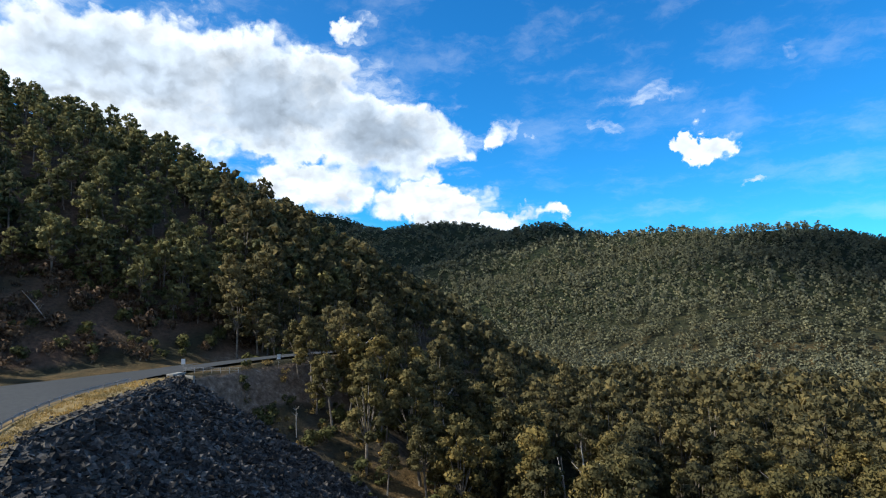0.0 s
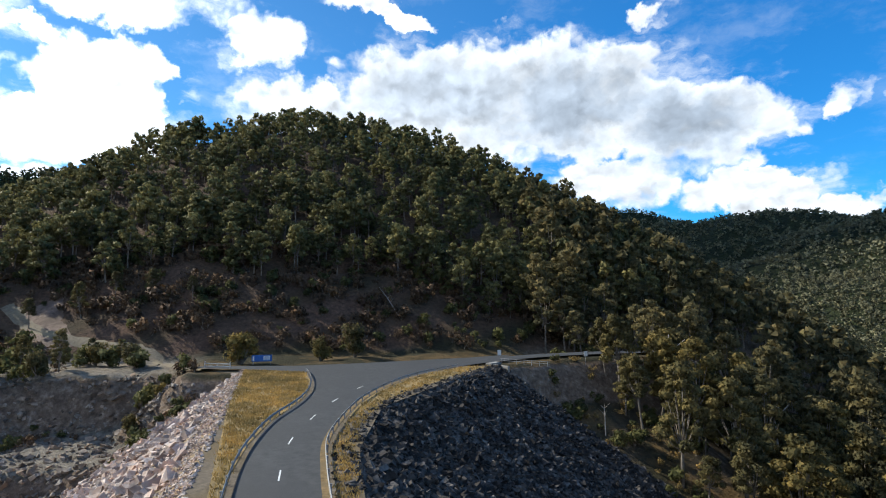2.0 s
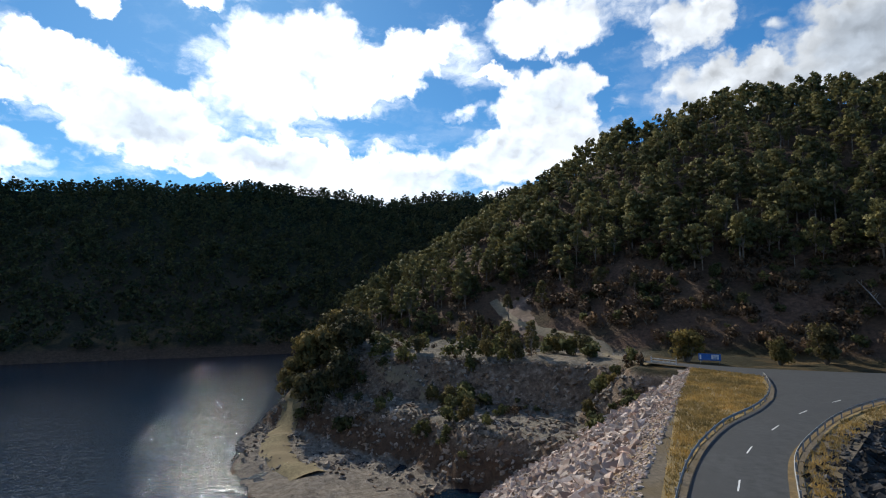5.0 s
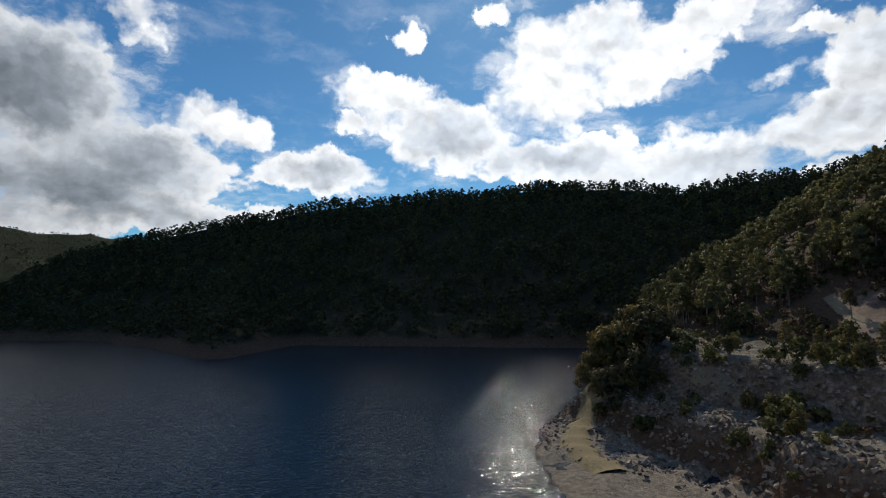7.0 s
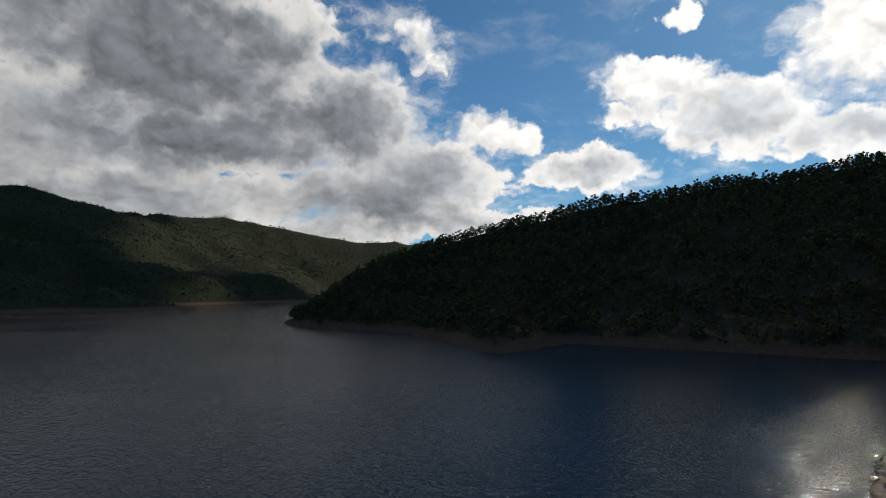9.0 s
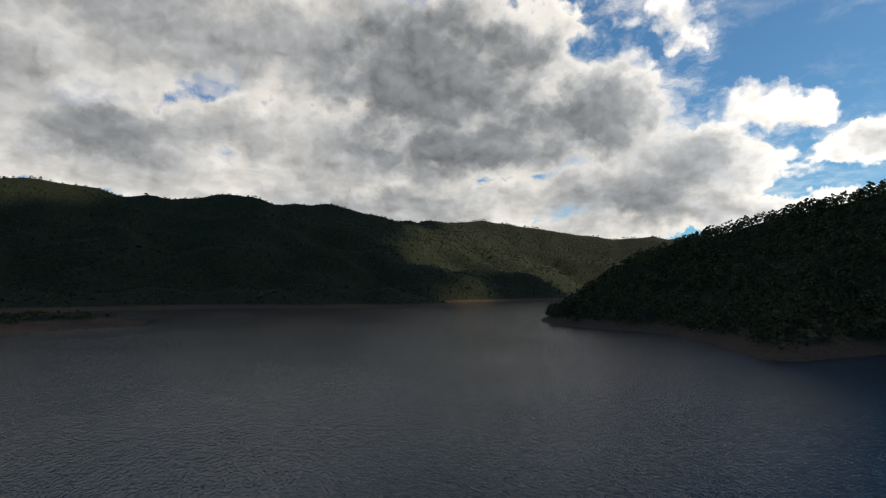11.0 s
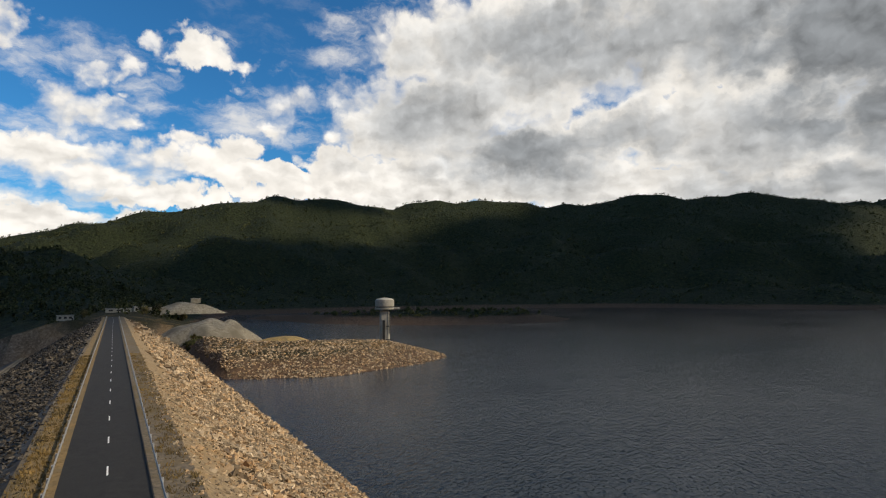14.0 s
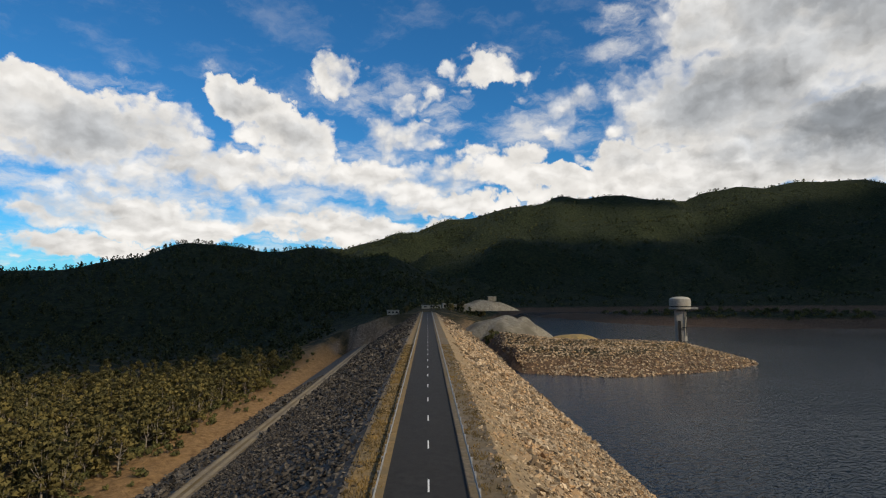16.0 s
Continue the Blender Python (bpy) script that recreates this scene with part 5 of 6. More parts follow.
def plant_near_trees():
    """Trees that stand apart: one object each, with trunk and crown."""
    def library(name, models, mats, label, category):
        out = []
        for wood, leaves in models:
            ob = tagged(new(name), label, category)
            for pn, co, m in (("trunk", wood, mats[1]), ("crown", leaves, mats[0])):
                q = new(pn, raw_mesh(pn, co[:, :3], 3, [m], normals=unit(co[:, 3:]) if pn == "crown" else None))
                q.parent = ob
            out.append(ob)
        return out
    rng = np.random.default_rng(77)
    used = set()

    def place(lib, x, y, s, group, label=""):
        k = int(rng.integers(len(lib)))
        m = Matrix.Translation((x, y, float(terrain(x, y)) - 0.2)) @ Matrix.Rotation(rng.uniform(0, 6.28), 4, "Z") @ Matrix.Diagonal((s, s, s * rng.uniform(0.9, 1.1), 1))
        if lib[k] not in used:
            used.add(lib[k])
            lib[k].matrix_world = m
            ob = lib[k]
        else:
            ob = copy_thing(lib[k], Matrix.Translation((0, 0, 0)))
            ob.matrix_world = m
        tagged(ob, label, group=group)

    gum = library("gum_tree", NEAR, (M_LEAF_NEAR, M_BARK), "tall olive-leaved gum tree with pale bark", "tree")
    for x, y in SPUR_NEAR:
        place(gum, x, y, rng.uniform(0.5, 1.3), "gum trees on the spur below the dam")
    bushy = library("bushy_tree", ROUND, (M_LEAF_NEAR, M_BARK), "rounded olive-green bushy tree", "tree")
    for b, d, s in ((50.1, 150, 1.3), (42.7, 152, 0.95), (39.3, 151, 1.2), (59.2, 156, 0.8)):
        place(bushy, *polar(b, d), s, "young trees behind the road", "young rounded green tree beside the road junction")
    for b, d, s in ((73, 146, 0.8), (74.5, 150, 0.7), (71, 128, 0.75), (59, 128, 0.55), (57, 132, 0.45), (66, 150, 0.8), (69, 152, 0.7), (76, 165, 0.8), (62, 164, 0.9)):
        place(bushy, *polar(b, d), s, "trees on the quarry benches", "low bushy tree on a quarry bench")
    for b, d, s in ((64.6, 157, 0.52), (67.3, 162, 0.45), (60.3, 163, 0.4), (62.4, 166, 0.36), (57.8, 196, 0.5), (60.8, 203, 0.46), (63.2, 199, 0.55), (66.8, 204, 0.5), (69.5, 196, 0.45), (71.5, 182, 0.5), (54.5, 190, 0.4), (69, 171, 0.4)):
        place(gum, *polar(b, d), s, "small gums on the bank", "slender young gum tree on the brown bank above the track")
    for k in range(46):
        b, d = rng.uniform(81.5, 88.5), rng.uniform(160, 235)
        place(bushy, *polar(b, d), rng.uniform(1.3, 2.1), "trees on the headland", "dense olive bushy tree on the lake headland")
    for b, d, s in ((224.6, 548, 1.2), (223.6, 570, 1.5), (221.4, 585, 1.3), (229.2, 540, 1.1), (219.6, 575, 1.2), (217.0, 440, 0.5), (218.2, 428, 0.45), (220.4, 425, 0.55), (215.8, 445, 0.5)):
        place(bushy, *polar(b, d), s, "trees by the far end of the dam", "dark rounded tree by the far end of the dam")
    for lib in (gum, bushy):
        for ob in lib:
            if ob not in used:
                for q in (*ob.children, ob):
                    bpy.data.objects.remove(q)


def scatter_spur():
    def keep(x, y, z, rng):
        u, v = dam_plan(x, y)
        rock = line_distance(u, v, DOWN_EDGE)
        road = line_distance(u, v, ROAD_LINE)
        b = (np.degrees(np.arctan2(-x, y)) + 180) % 360 - 180
        return (road > 9) & (b < 21.5) & ((rock > 47) | (b < 16)) & ~((b > 9) & (z > 2) & (np.hypot(x, y) < 138)) & (np.hypot(x, y) > 118 - 25 * (b < -8))
    return scatter(2, (-46, 21.5), (92, 340), 7.9, keep)


def plant_forest():
    global SPUR_NEAR
    def hill(x, y, z, rng):
        u, v = dam_plan(x, y)
        return (z > np.interp(np.degrees(np.arctan2(-x, y)), (20, 27, 34, 62, 70, 76), (31, 33, 43, 45, 36, 25)) + 4 * wave_noise(x, y, 60, 11)) & (line_distance(u, v, TRACK_LINE) > 9) & (line_distance(u, v, ROAD_LINE) > 14) & in_sight(x, y, z)
    x, y, z, rng = scatter(1, (6, 84), (165, 470), 6.6, hill)
    close = np.hypot(x, y) < 300
    stand("hill_forest", wood_tree(x[close], y[close], z[close], rng, 0.76, 0.35), "dense olive eucalypt forest on the steep hill above the road", MID, mat=M_LEAF_HILL)
    stand("hill_forest", wood_tree(x[~close], y[~close], z[~close], rng, 0.76, 0.35), "dense olive eucalypt forest along the hill top", THIN, mat=M_LEAF_HILL)
    x, y, z, rng = scatter_spur()
    d = np.hypot(x, y)
    pick = np.argsort(d)[:140]
    SPUR_NEAR = [(float(x[i]), float(y[i])) for i in pick]
    rest = np.setdiff1d(np.arange(len(x)), pick)
    near = rest[d[rest] < 210]
    far = rest[d[rest] >= 210]
    stand("spur_forest", wood_tree(x[near], y[near], z[near], rng, 1.1), "sunlit olive eucalypts below the dam", SPUR)
    stand("spur_forest", wood_tree(x[far], y[far], z[far], rng, 1.05), "olive eucalypts lower on the spur", THIN)
    def under(x, y, z, rng):
        u, v = dam_plan(x, y)
        b = (np.degrees(np.arctan2(-x, y)) + 180) % 360 - 180
        return (line_distance(u, v, ROAD_LINE) > 7) & (b < 20.3) & (line_distance(u, v, DOWN_EDGE) > 44)
    x, y, z, rng = scatter(12, (-46, 21), (92, 220), 6.2, under)
    stand("undergrowth", wood_tree(x, y, z, rng, 1.5, 0.5), "dense grey-green undergrowth below the gum trees", BUSH, "scrub", M_LEAF_GREEN)
    def ledge(x, y, z, rng):
        u, v = dam_plan(x, y)
        b = (np.degrees(np.arctan2(-x, y)) + 180) % 360 - 180
        return (z > -14) & (line_distance(u, v, ROAD_LINE) > 7) & (b > 6) & (line_distance(u, v, DOWN_EDGE) > 8) & ((b < 21) | (line_distance(u, v, DOWN_EDGE) > 44))
    x, y, z, rng = scatter(18, (6, 24), (88, 150), 3.4, ledge)
    c = rng.random(len(x)) < 0.45
    stand("ledge_scrub", wood_tree(x[c], y[c], z[c], rng, 0.8, 0.5), "grey-green scrub on the ledge below the road", BUSH, "scrub", M_LEAF_GREEN)
    stand("ledge_grass", wood_tree(x[~c], y[~c], z[~c], rng, 0.5, 0.5), "dry straw-coloured growth on the ledge below the road", TWIG, "scrub", M_TUFT)
    def bank(x, y, z, rng):
        u, v = dam_plan(x, y)
        return (z > 23.2) & (z < 60) & (line_distance(u, v, ROAD_LINE) > 6) & (line_distance(u, v, TRACK_LINE) > 6)
    x, y, z, rng = scatter(13, (14, 84), (140, 240), 3.8, bank)
    brown = rng.random(len(x)) < 0.78
    stand("bank_scrub", wood_tree(x[brown], y[brown], z[brown], rng, 1.45, 0.5), "dry brown scrub on the cut bank behind the road", TWIG, "scrub", M_TWIG)
    stand("bank_scrub", wood_tree(x[~brown], y[~brown], z[~brown], rng, 1.0, 0.5), "grey-green scrub on the cut bank behind the road", BUSH, "scrub", M_LEAF_GREEN)
    def quarry(x, y, z, rng):
        u, v = dam_plan(x, y)
        return (z > 3) & (z < 26) & (v > 13) & (u > 106) & (line_distance(u, v, TRACK_LINE) > 4) & (wave_noise(x, y, 25, 31) > -0.1)
    x, y, z, rng = scatter(14, (54, 92), (100, 300), 4.6, quarry)
    c = rng.random(len(x)) < 0.4
    stand("quarry_scrub", wood_tree(x[c], y[c], z[c], rng, 0.8, 0.6), "dry brown scrub on the quarry benches", TWIG, "scrub", M_TWIG)
    x, y, z = x[~c], y[~c], z[~c]
    stand("quarry_scrub", wood_tree(x, y, z, rng, 1.15, 0.6), "scattered grey-green scrub on the quarry benches", BUSH, "scrub", M_LEAF_GREEN)
    def shore(x, y, z, rng):
        return dry(x, y, z, rng) & in_sight(x, y, z)
    x, y, z, rng = scatter(3, (60, 146), (330, 1000), 7.6, shore)
    stand("lake_forest", wood_tree(x, y, z, rng, 0.82, 0.4), "dark eucalypt forest across the arm of the lake", FARISH, mat=M_LEAF_LAKE)
    x, y, z, rng = scatter(4, (-46, 30), (330, 1000), 8.0, lambda x, y, z, r: in_sight(x, y, z))
    c = np.hypot(x, y) < 640
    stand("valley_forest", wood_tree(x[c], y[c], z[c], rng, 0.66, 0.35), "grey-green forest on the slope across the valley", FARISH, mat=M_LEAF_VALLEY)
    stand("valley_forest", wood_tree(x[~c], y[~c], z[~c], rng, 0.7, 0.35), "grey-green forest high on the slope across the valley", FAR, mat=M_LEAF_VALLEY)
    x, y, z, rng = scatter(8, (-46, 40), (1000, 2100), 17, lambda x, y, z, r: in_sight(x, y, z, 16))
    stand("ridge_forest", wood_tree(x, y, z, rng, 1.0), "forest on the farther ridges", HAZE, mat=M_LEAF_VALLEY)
    def abutment(x, y, z, rng):
        u, v = dam_plan(x, y)
        return (z > 14) & (u < -540) & in_sight(x, y, z)
    x, y, z, rng = scatter(9, (212, 240), (540, 1050), 12, abutment)
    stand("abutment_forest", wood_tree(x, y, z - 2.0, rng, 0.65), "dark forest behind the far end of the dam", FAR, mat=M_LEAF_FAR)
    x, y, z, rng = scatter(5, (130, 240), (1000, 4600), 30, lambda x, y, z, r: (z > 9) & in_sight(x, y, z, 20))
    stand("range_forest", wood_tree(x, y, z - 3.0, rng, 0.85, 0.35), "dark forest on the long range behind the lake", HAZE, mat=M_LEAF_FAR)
    def down(x, y, z, rng):
        u, v = dam_plan(x, y)
        return (v < -94 + 9 * wave_noise(x, y, 60, 41)) & in_sight(x, y, z)
    x, y, z, rng = scatter(6, (228, 275), (105, 420), 6.2, down)
    tall = rng.random(len(x)) < 0.62
    stand("downstream_forest", wood_tree(x[~tall], y[~tall], z[~tall], rng, 0.8, 0.4), "yellow-olive shrubby eucalypts below the long dam", SHRUB, mat=M_LEAF_YELLOW)
    stand("downstream_forest", wood_tree(x[tall], y[tall], z[tall], rng, 0.72, 0.4), "yellow-olive young gums below the long dam", LEAN, mat=M_LEAF_YELLOW)
    x, y, z, rng = scatter(7, (226, 275), (400, 1500), 15.5, down)
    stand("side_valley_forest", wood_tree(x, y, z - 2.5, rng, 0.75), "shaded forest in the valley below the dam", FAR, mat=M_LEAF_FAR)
    def toe(x, y, z, rng):
        u, v = dam_plan(x, y)
        return (v < -80) & (v > -116) & (rng.random(len(x)) < np.clip((-v - 74) / 26, 0.1, 1))
    x, y, z, rng = scatter(16, (184, 212), (690, 960), 9.0, lambda x, y, z, r: (z > 7.5 + 2 * wave_noise(x, y, 50, 61)) & (r.random(len(x)) < 0.6))
    stand("island_scrub", wood_tree(x, y, z, rng, 1.6, 0.5), "dark scrub on the low islands behind the tower", BUSH, "scrub", M_LEAF_GREEN)
    x, y, z, rng = scatter(19, (208.5, 223), (405, 455), 3.2, lambda x, y, z, r: (z > -0.5) & (z < 8) & (r.random(len(x)) < 0.7))
    stand("mound_scrub", wood_tree(x, y, np.maximum(z, 0.2), rng, 0.8, 0.5), "low green scrub between the spit and the gravel heap", BUSH, "scrub", M_LEAF_GREEN)
    x, y, z, rng = scatter(17, (12, 84), (180, 260), 7.5, hill)
    stand("hill_undergrowth", wood_tree(x, y, z, rng, 1.5, 0.5), "dark undergrowth between the hill's trees", BUSH, "scrub", M_LEAF_GREEN)
    x, y, z, rng = scatter(15, (228, 275), (90, 420), 5.0, toe)
    stand("toe_scrub", wood_tree(x, y, z, rng, 0.8, 0.5), "scattered scrub on the bare orange slope below the dam", BUSH, "scrub", M_LEAF_GREEN)


def dry(x, y, z, rng):
    return z > 3.5


plant_forest()
plant_near_trees()

# ---------------------------------------------------------------- things on and round the dam
def ground_z(x, y):
    return float(terrain(np.array(x), np.array(y)))


def bm_part(name, bm, mat, parent, label="", smooth=False):
    me = bpy.data.meshes.new(name)
    bm.to_mesh(me)
    bm.free()
    me.materials.append(mat)
    if smooth:
        me.shade_smooth()
    ob = new(name, me)
    ob.parent = parent
    return tagged(ob, label)


def box(size, at, bevel=0.03, turn=0.0):
    bm = bmesh.new()
    bmesh.ops.create_cube(bm, size=1.0)
    for v in bm.verts:
        v.co = Vector((v.co.x * size[0], v.co.y * size[1], v.co.z * size[2]))
    if bevel:
        bmesh.ops.bevel(bm, geom=bm.edges[:], offset=bevel, segments=1, affect="EDGES")
    bmesh.ops.transform(bm, matrix=Matrix.Translation(at) @ Matrix.Rotation(turn, 4, "Z"), verts=bm.verts)
    return bm


def tube(radius, z0, z1, sides=32, top=None, at=(0, 0)):
    bm = bmesh.new()
    bmesh.ops.create_cone(bm, cap_ends=True, segments=sides, radius1=radius, radius2=radius if top is None else top, depth=z1 - z0)
    bmesh.ops.translate(bm, verts=bm.verts, vec=(at[0], at[1], (z0 + z1) / 2))
    return bm


def build_tower():
    """Intake tower standing in the lake: square-cornered shaft, round gate house, platform."""
    x, y = polar(202.5, 372)
    tower = tagged(new("intake_tower"), "pale concrete intake tower with a domed round gate house", "tower")
    tower.matrix_world = Matrix.Translation((x, y, 0)) @ Matrix.Rotation(radians(202.5), 4, "Z")
    w = 3.4
    bm = box((w * 2, w * 2, 40), (0, 0, 8.0), 1.2)
    shaft = bm_part("shaft", bm, M_CONCRETE, tower)
    bm_part("slot", box((1.6, 0.5, 17), (-0.6, -w - 0.05, 12.5), 0.02), M_DARK, shaft, "dark gate slot")
    for k, z in enumerate((8.5, 14.5)):
        bm_part("ledge", box((2.6, 0.9, 0.5), (2.2, -w - 0.3, z + 2.5 * k), 0.05), M_DARK, shaft)
    bm_part("ladder", box((0.5, 0.4, 16), (3.0, -w - 0.2, 20), 0.02), M_DARK, shaft)
    plat = bm_part("platform", tube(6.4, 28.0, 29.2, 40), M_CONCRETE, tower)
    bm_part("cantilever", box((10.0, 5.0, 1.2), (5.0, 0, 28.55), 0.06), M_CONCRETE, plat)
    bm_part("gap_ring", tube(5.7, 29.2, 29.9, 40), M_DARK, tower, "dark recessed band")
    bm_part("gate_house", tube(6.2, 29.9, 34.0, 40), M_CONCRETE, tower, "weathered round gate house")
    bm = bmesh.new()
    bmesh.ops.create_uvsphere(bm, u_segments=40, v_segments=12, radius=1.0)
    bmesh.ops.delete(bm, geom=[v for v in bm.verts if v.co.z < -0.01], context="VERTS")
    bmesh.ops.scale(bm, vec=(5.9, 5.9, 1.6), verts=bm.verts)
    bmesh.ops.translate(bm, verts=bm.verts, vec=(0, 0, 34.0))
    bm_part("dome", bm, M_CONCRETE_PALE, tower, "pale shallow dome", True)


build_tower()


def lump(name, bearing, d, half, height, mat, label, turn=0.0, lift=0.0, category="mound"):
    """A heap of spoil or gravel: a ragged flattened mound."""
    n, m = 44, 14
    x0, y0 = polar(bearing, d)
    verts, faces = [], []
    ct, st = math.cos(radians(bearing + turn)), math.sin(radians(bearing + turn))
    z0 = lift
    for j in range(m + 1):
        for i in range(n):
            a, r = 2 * math.pi * i / n, j / m
            k = 1 + 0.12 * math.sin(3 * a + bearing) + 0.07 * math.sin(7 * a + d) + 0.03 * math.sin(15 * a)
            px, py = math.cos(a) * half[0] * r * k, math.sin(a) * half[1] * r * k
            h = height * (1 - r ** 1.9) * (1 + 0.07 * math.sin(px * 0.23 + d) * math.cos(py * 0.31)) - 1.5 * r
            verts.append((x0 + px * ct - py * st, y0 + px * st + py * ct, z0 + h))
    for j in range(m):
        for i in range(n):
            k = (i + 1) % n
            faces.append((j * n + i, (j + 1) * n + i, (j + 1) * n + k, j * n + k))
    return tagged(mesh_object(name, verts, faces, mat, True), label, category, kind="structure")


lump("gravel_mound", 219.2, 466, (44, 28), 20, M_SPOIL, "pale grey gravel spoil heap beside the lake", 0, -0.5)
lump("gravel_mound", 221.3, 600, (34, 18), 10, M_SPOIL, "pale gravel slope below a concrete block", 0, 22)
lump("gravel_mound", 217.4, 560, (20, 14), 14, M_SPOIL, "small pale gravel heap behind the dam end", 0, 1)
lump("grass_islet", 212.2, 470, (24, 16), 5.0, M_DRYGRASS, "low orange-grassed islet behind the rocky spit", 5, 0.5, "islet")


def hut(bearing, d, size, turn, label):
    x, y = polar(bearing, d)
    house = tagged(new("low_building"), label, "building", "buildings at the far end of the dam")
    house.matrix_world = Matrix.Translation((x, y, max(ground_z(x, y), 20) - 0.3)) @ Matrix.Rotation(radians(bearing + turn), 4, "Z")
    w, l, h = size
    wall = bm_part("wall", box((w, l, h), (0, 0, h / 2), 0.05), M_CONCRETE_PALE, house)
    bm_part("roof", box((w + 1.2, l + 1.2, 0.35), (0, 0, h + 0.16), 0.05), M_CONCRETE, house)
    for k in range(3):
        bm_part("window", box((w * 0.16, 0.12, h * 0.38), (w * (-0.3 + 0.3 * k), -l / 2 - 0.02, h * 0.58), 0.01), M_DARK, wall)
    bm_part("door", box((1.0, 0.12, 2.1), (w * 0.42, -l / 2 - 0.02, 1.05), 0.01), M_DARK, wall)


hut(230.5, 520, (11, 7, 4.0), 0, "pale flat-roofed hut at the far end of the dam")
hut(226.6, 575, (20, 8, 3.4), 0, "long low pale building beyond the dam end")
hut(225.0, 600, (10, 9, 6.0), 8, "low pale building beside dark trees")


def retaining_wall(bearing, d, length, height, z, label):
    x, y = polar(bearing, d)
    wall = tagged(new("retaining_wall"), label, "wall", "walls at the far end of the dam")
    wall.matrix_world = Matrix.Translation((x, y, z)) @ Matrix.Rotation(radians(bearing + 12), 4, "Z")
    bm_part("wall_face", box((length, 3.0, height), (0, 0, height / 2), 0.2), M_SPOIL, wall)
    bm_part("coping", box((length + 0.6, 3.6, 0.5), (0, 0, height + 0.25), 0.05), M_CONCRETE, wall)


retaining_wall(220.4, 602, 9, 4.5, 30.5, "pale concrete block on the gravel slope")
retaining_wall(223.6, 590, 16, 3, 24, "low pale retaining wall above the far abutment")


def build_gate():
    """White boom gate across the track."""
    gate = tagged(new("boom_gate"), "white steel boom gate across the dirt track", "gate")
    ax, ay = uv(133.5, 9.5)
    bx, by = uv(136.5, 15.0)
    gate.matrix_world = Matrix.Translation((ax, ay, CREST - 0.1)) @ Matrix.Rotation(math.atan2(by - ay, bx - ax), 4, "Z")
    length = math.hypot(bx - ax, by - ay)
    for k in (0, 1):
        bm_part("gate_post", tube(0.1, 0, 1.5, 10, at=(length * k, 0)), M_WHITE, gate)
    for z in (0.45, 1.0):
        bm_part("bar", box((length, 0.09, 0.22), (length / 2, 0, z), 0.02), M_WHITE, gate)
    for k in range(1, 4):
        bm_part("stay", box((0.08, 0.07, 0.6), (length * k / 4, 0, 0.72), 0.01), M_WHITE, gate)


build_gate()


def build_sign():
    """Blue visitor board on two posts; its writing is too small to read."""
    x, y = uv(141.5, 3.0)
    sign = tagged(new("information_board"), "blue information board with white panels beside the junction", "sign")
    sign.matrix_world = Matrix.Translation((x, y, CREST - 0.3)) @ Matrix.Rotation(radians(47), 4, "Z")
    for k in (-1, 1):
        bm_part("post", box((0.12, 0.12, 2.2), (k * 1.9, 0, 1.1), 0.01), M_POST, sign)
    board = bm_part("board", box((4.6, 0.12, 1.5), (0, -0.14, 1.5), 0.02), M_BLUE, sign)
    bm_part("panel", box((1.5, 0.03, 1.0), (1.1, -0.22, 1.55), 0.005), M_PAINT, board, "white panel")
    bm_part("panel", box((0.35, 0.03, 1.0), (-1.9, -0.22, 1.5), 0.005), M_PAINT, board, "white panel")
    for k in range(3):
        bm_part("writing_bar", box((1.0, 0.02, 0.1), (1.1, -0.245, 1.25 + 0.28 * k), 0.0), M_BLUE, board)


build_sign()


def road_sign(u, v, h, label):
    x, y = uv(u, v)
    s = tagged(new("road_sign"), label, "sign", "small signs by the bridge")
    s.matrix_world = Matrix.Translation((x, y, ground_z(x, y) - 0.1)) @ Matrix.Rotation(radians(30), 4, "Z")
    bm_part("pole", tube(0.05, 0, h, 8), M_POST, s)
    bm_part("plate", box((0.9, 0.04, 1.3), (0, -0.07, h - 0.4), 0.01), M_PAINT, s)


road_sign(128, -76, 3.6, "white rectangular road sign on a steel pole by the trees")
road_sign(137, -56, 2.2, "small white marker sign beside the bridge")


def build_bridge():
    """Concrete abutment and parapet where the road crosses the spillway."""
    b = tagged(new("spillway_bridge"), "grey concrete bridge abutment with low steel railings", "bridge")
    x, y = uv(123.5, -49)
    b.matrix_world = Matrix.Translation((x, y, CREST)) @ Matrix.Rotation(radians(47 - 55), 4, "Z")
    bm_part("abutment", box((1.6, 4.2, 3.6), (0, 0, -1.5), 0.06), M_CONCRETE, b)
    bm_part("wing_wall", box((5.0, 0.6, 3.0), (3.0, -1.5, -1.5), 0.05, radians(-12)), M_CONCRETE, b)
    for k in range(7):
        bm_part("rail_post", box((0.1, 0.1, 1.2), (1.0 + 2.0 * k, 2.0, 0.6), 0.01), M_POST, b)
    for z in (0.65, 1.1):
        bm_part("rail", box((13.0, 0.07, 0.1), (7.0, 2.0, z), 0.01), M_STEEL, b)


build_bridge()


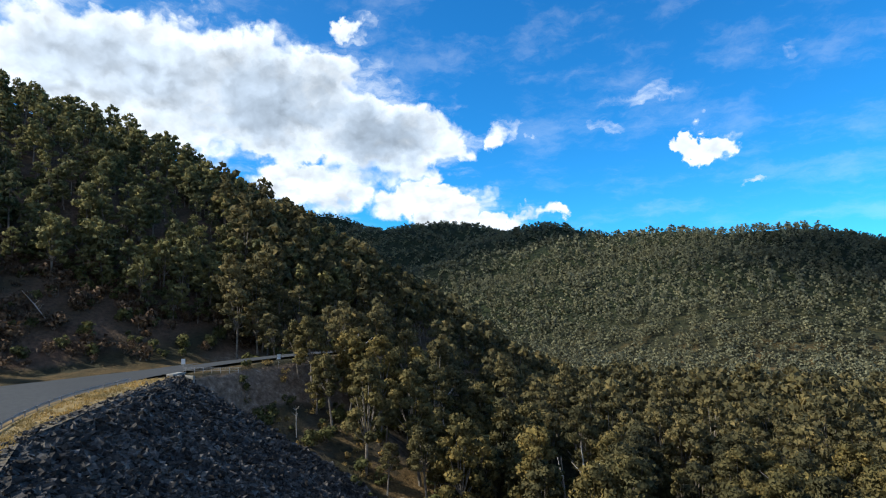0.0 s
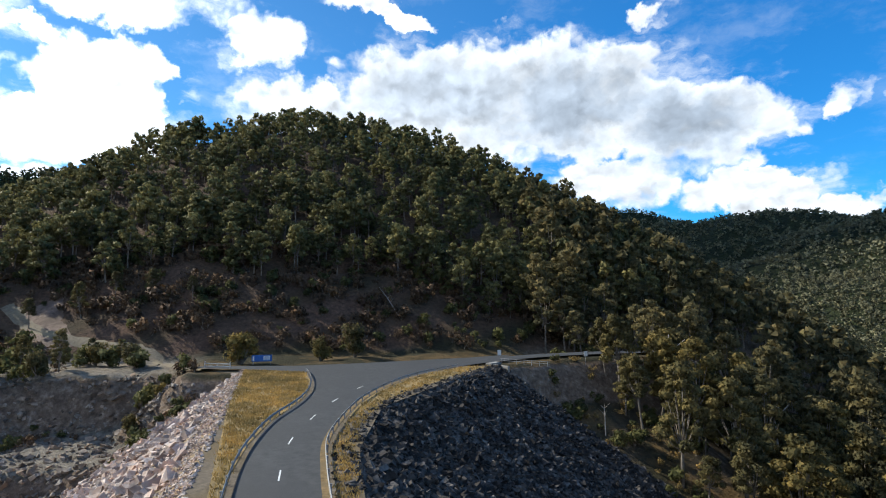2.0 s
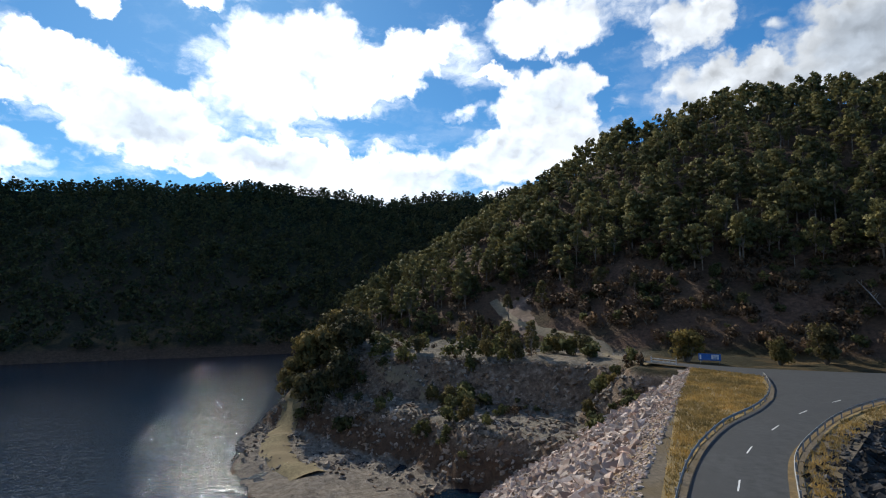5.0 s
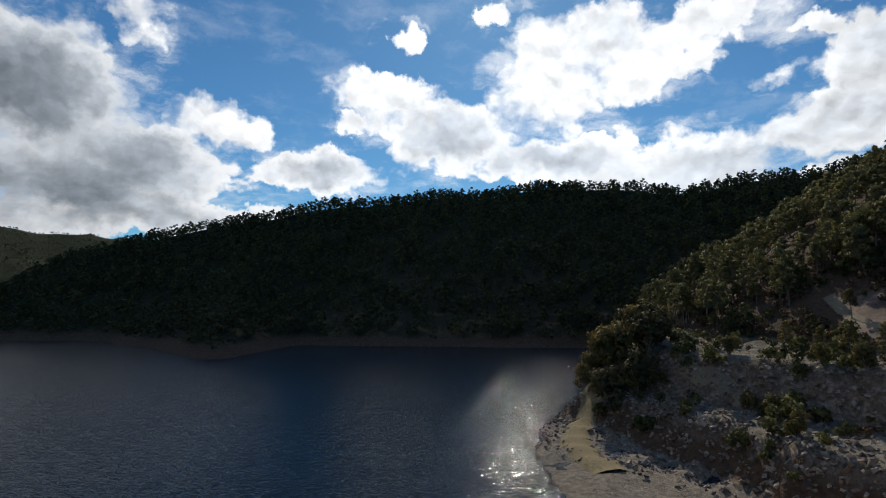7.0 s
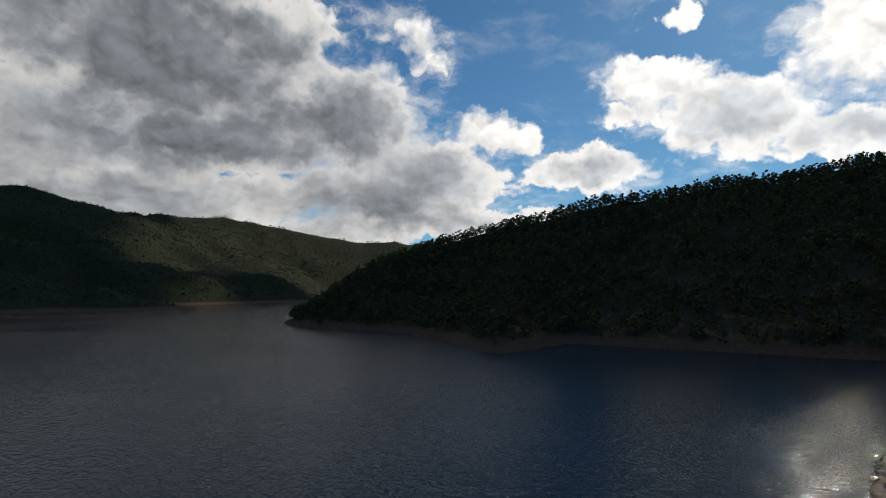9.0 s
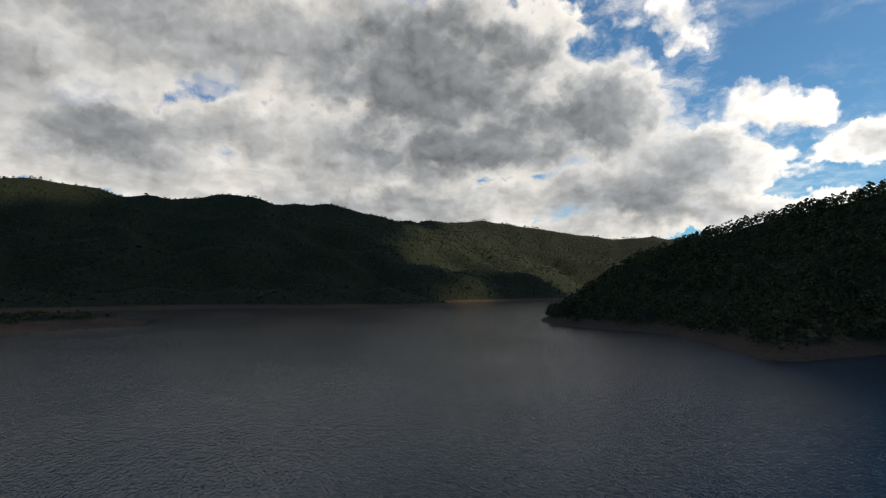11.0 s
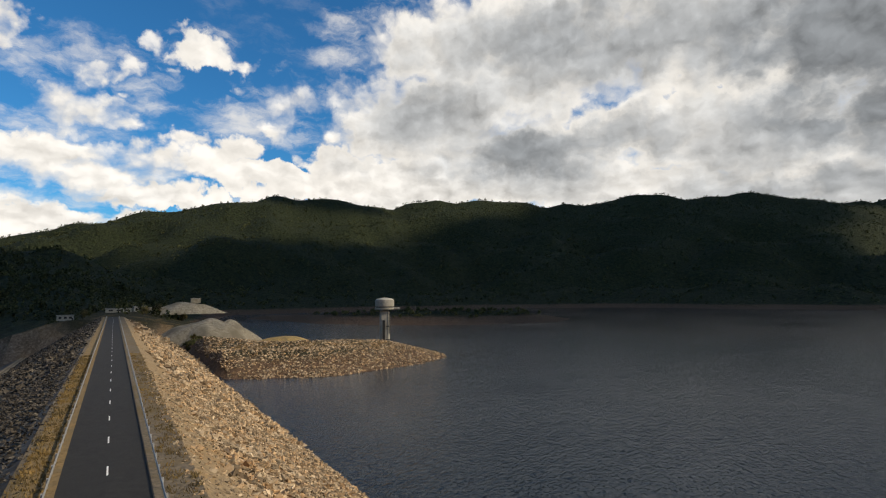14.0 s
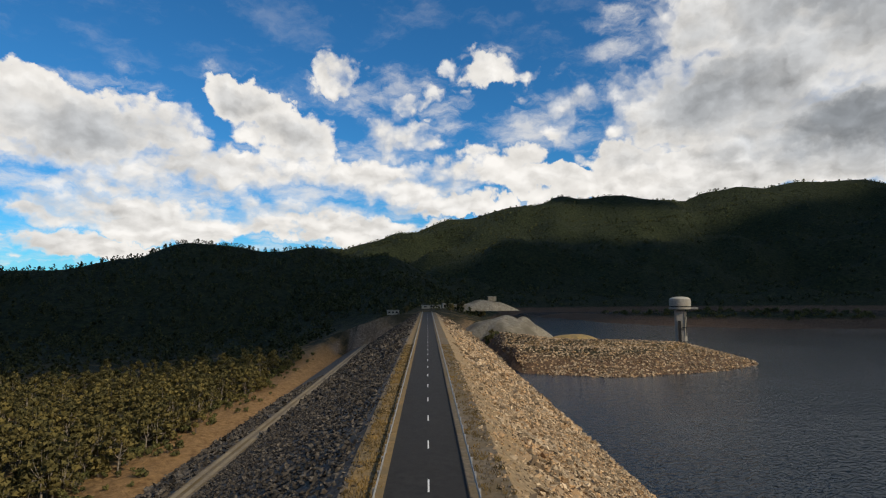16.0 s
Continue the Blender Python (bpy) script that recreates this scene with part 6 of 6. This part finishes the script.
def fallen_or_dead(bearing, d, h, lean, label):
    """A bare white dead tree with a few broken limbs, leaning to one side."""
    rng = np.random.default_rng(int(abs(bearing) * 10 + d))
    x, y = polar(bearing, d)
    top = np.array((lean * h, 0.1 * h, h))
    wood = limb(rng, (0, 0, -0.8), top * 0.6, h * 0.02, h * 0.013, 6) + limb(rng, top * 0.6, top, h * 0.013, h * 0.004, 5)
    for k in range(5):
        f = rng.uniform(0.45, 0.9)
        a = rng.uniform(0, 6.28)
        e = top * f + np.array((math.cos(a), math.sin(a), 0.9)) * h * rng.uniform(0.1, 0.24)
        wood += limb(rng, top * f, e, h * 0.008, h * 0.002, 4)
    ob = new("dead_tree", raw_mesh("dead_tree", np.array(wood), 3, [M_BONE]))
    ob.matrix_world = Matrix.Translation((x, y, ground_z(x, y))) @ Matrix.Rotation(radians(180 + bearing), 4, "Z")
    tagged(ob, label, "tree", "bare white dead trees")


# the first four stand in for pale-trunked gums, without their crowns
for b, d, h, lean in ((0.0, 150, 21, 0.08), (8.3, 150, 22, 0.04), (-11.9, 122, 20, 0.06), (-14.3, 124, 22, 0.1), (-30, 140, 17, 0.08), (14.6, 130, 7, 0.02), (34.8, 180, 9, 0.75), (48.3, 214, 7, 0.9)):
    fallen_or_dead(b, d, h, lean, "bare pale gum trunk" if lean < 0.5 else "fallen bleached trunk lying on the brown bank")


def spit_rocks():
    """Loose stones over the spit by the tower."""
    rng = np.random.default_rng(51)
    shapes, tri = rock_shapes(16, 9, (1.2, 0.9, 0.6))
    n = 13500
    b, d = rng.uniform(196, 221, n), np.sqrt(rng.uniform(255**2, 400**2, n))
    x, y = -np.sin(np.radians(b)) * d, np.cos(np.radians(b)) * d
    z = terrain(x, y)
    u, v = dam_plan(x, y)
    ok = (z > -0.4) & (z < 14) & (v > 46)
    holder = tagged(new("rock_spit"), "stony tan spit running out to the tower", "spit", kind="structure")
    places = [(a, c, e + 0.1, s) for a, c, e, s in zip(x[ok], y[ok], z[ok], rng.uniform(0.35, 1.05, ok.sum()))]
    rock_field(places, shapes, tri, M_RIP_UP, holder, "loose tan stones", 8)


spit_rocks()


def quarry_rocks():
    """Broken rock on the quarry benches and along the near shore."""
    rng = np.random.default_rng(52)
    shapes, tri = rock_shapes(16, 10, (1.2, 0.9, 0.7))
    n = 13000
    b, d = rng.uniform(54, 95, n), np.sqrt(rng.uniform(85**2, 200**2, n))
    x, y = -np.sin(np.radians(b)) * d, np.cos(np.radians(b)) * d
    z = terrain(x, y)
    u, v = dam_plan(x, y)
    e = 1.0
    steep = np.hypot(terrain(x + e, y) - z, terrain(x, y + e) - z)
    ok = (z > -0.3) & (z < 21) & (v > 14) & (u > 96) & ((steep > 0.25) | (rng.random(n) < 0.22))
    holder = tagged(new("quarry_bank"), "dark broken rock on the old quarry banks", "rock", kind="structure")
    places = [(a, c, f, s) for a, c, f, s in zip(x[ok], y[ok], z[ok], rng.uniform(0.3, 1.05, ok.sum()))]
    rock_field(places, shapes, tri, M_QUARRY, holder, "dark brown and grey broken rock", 9)


quarry_rocks()
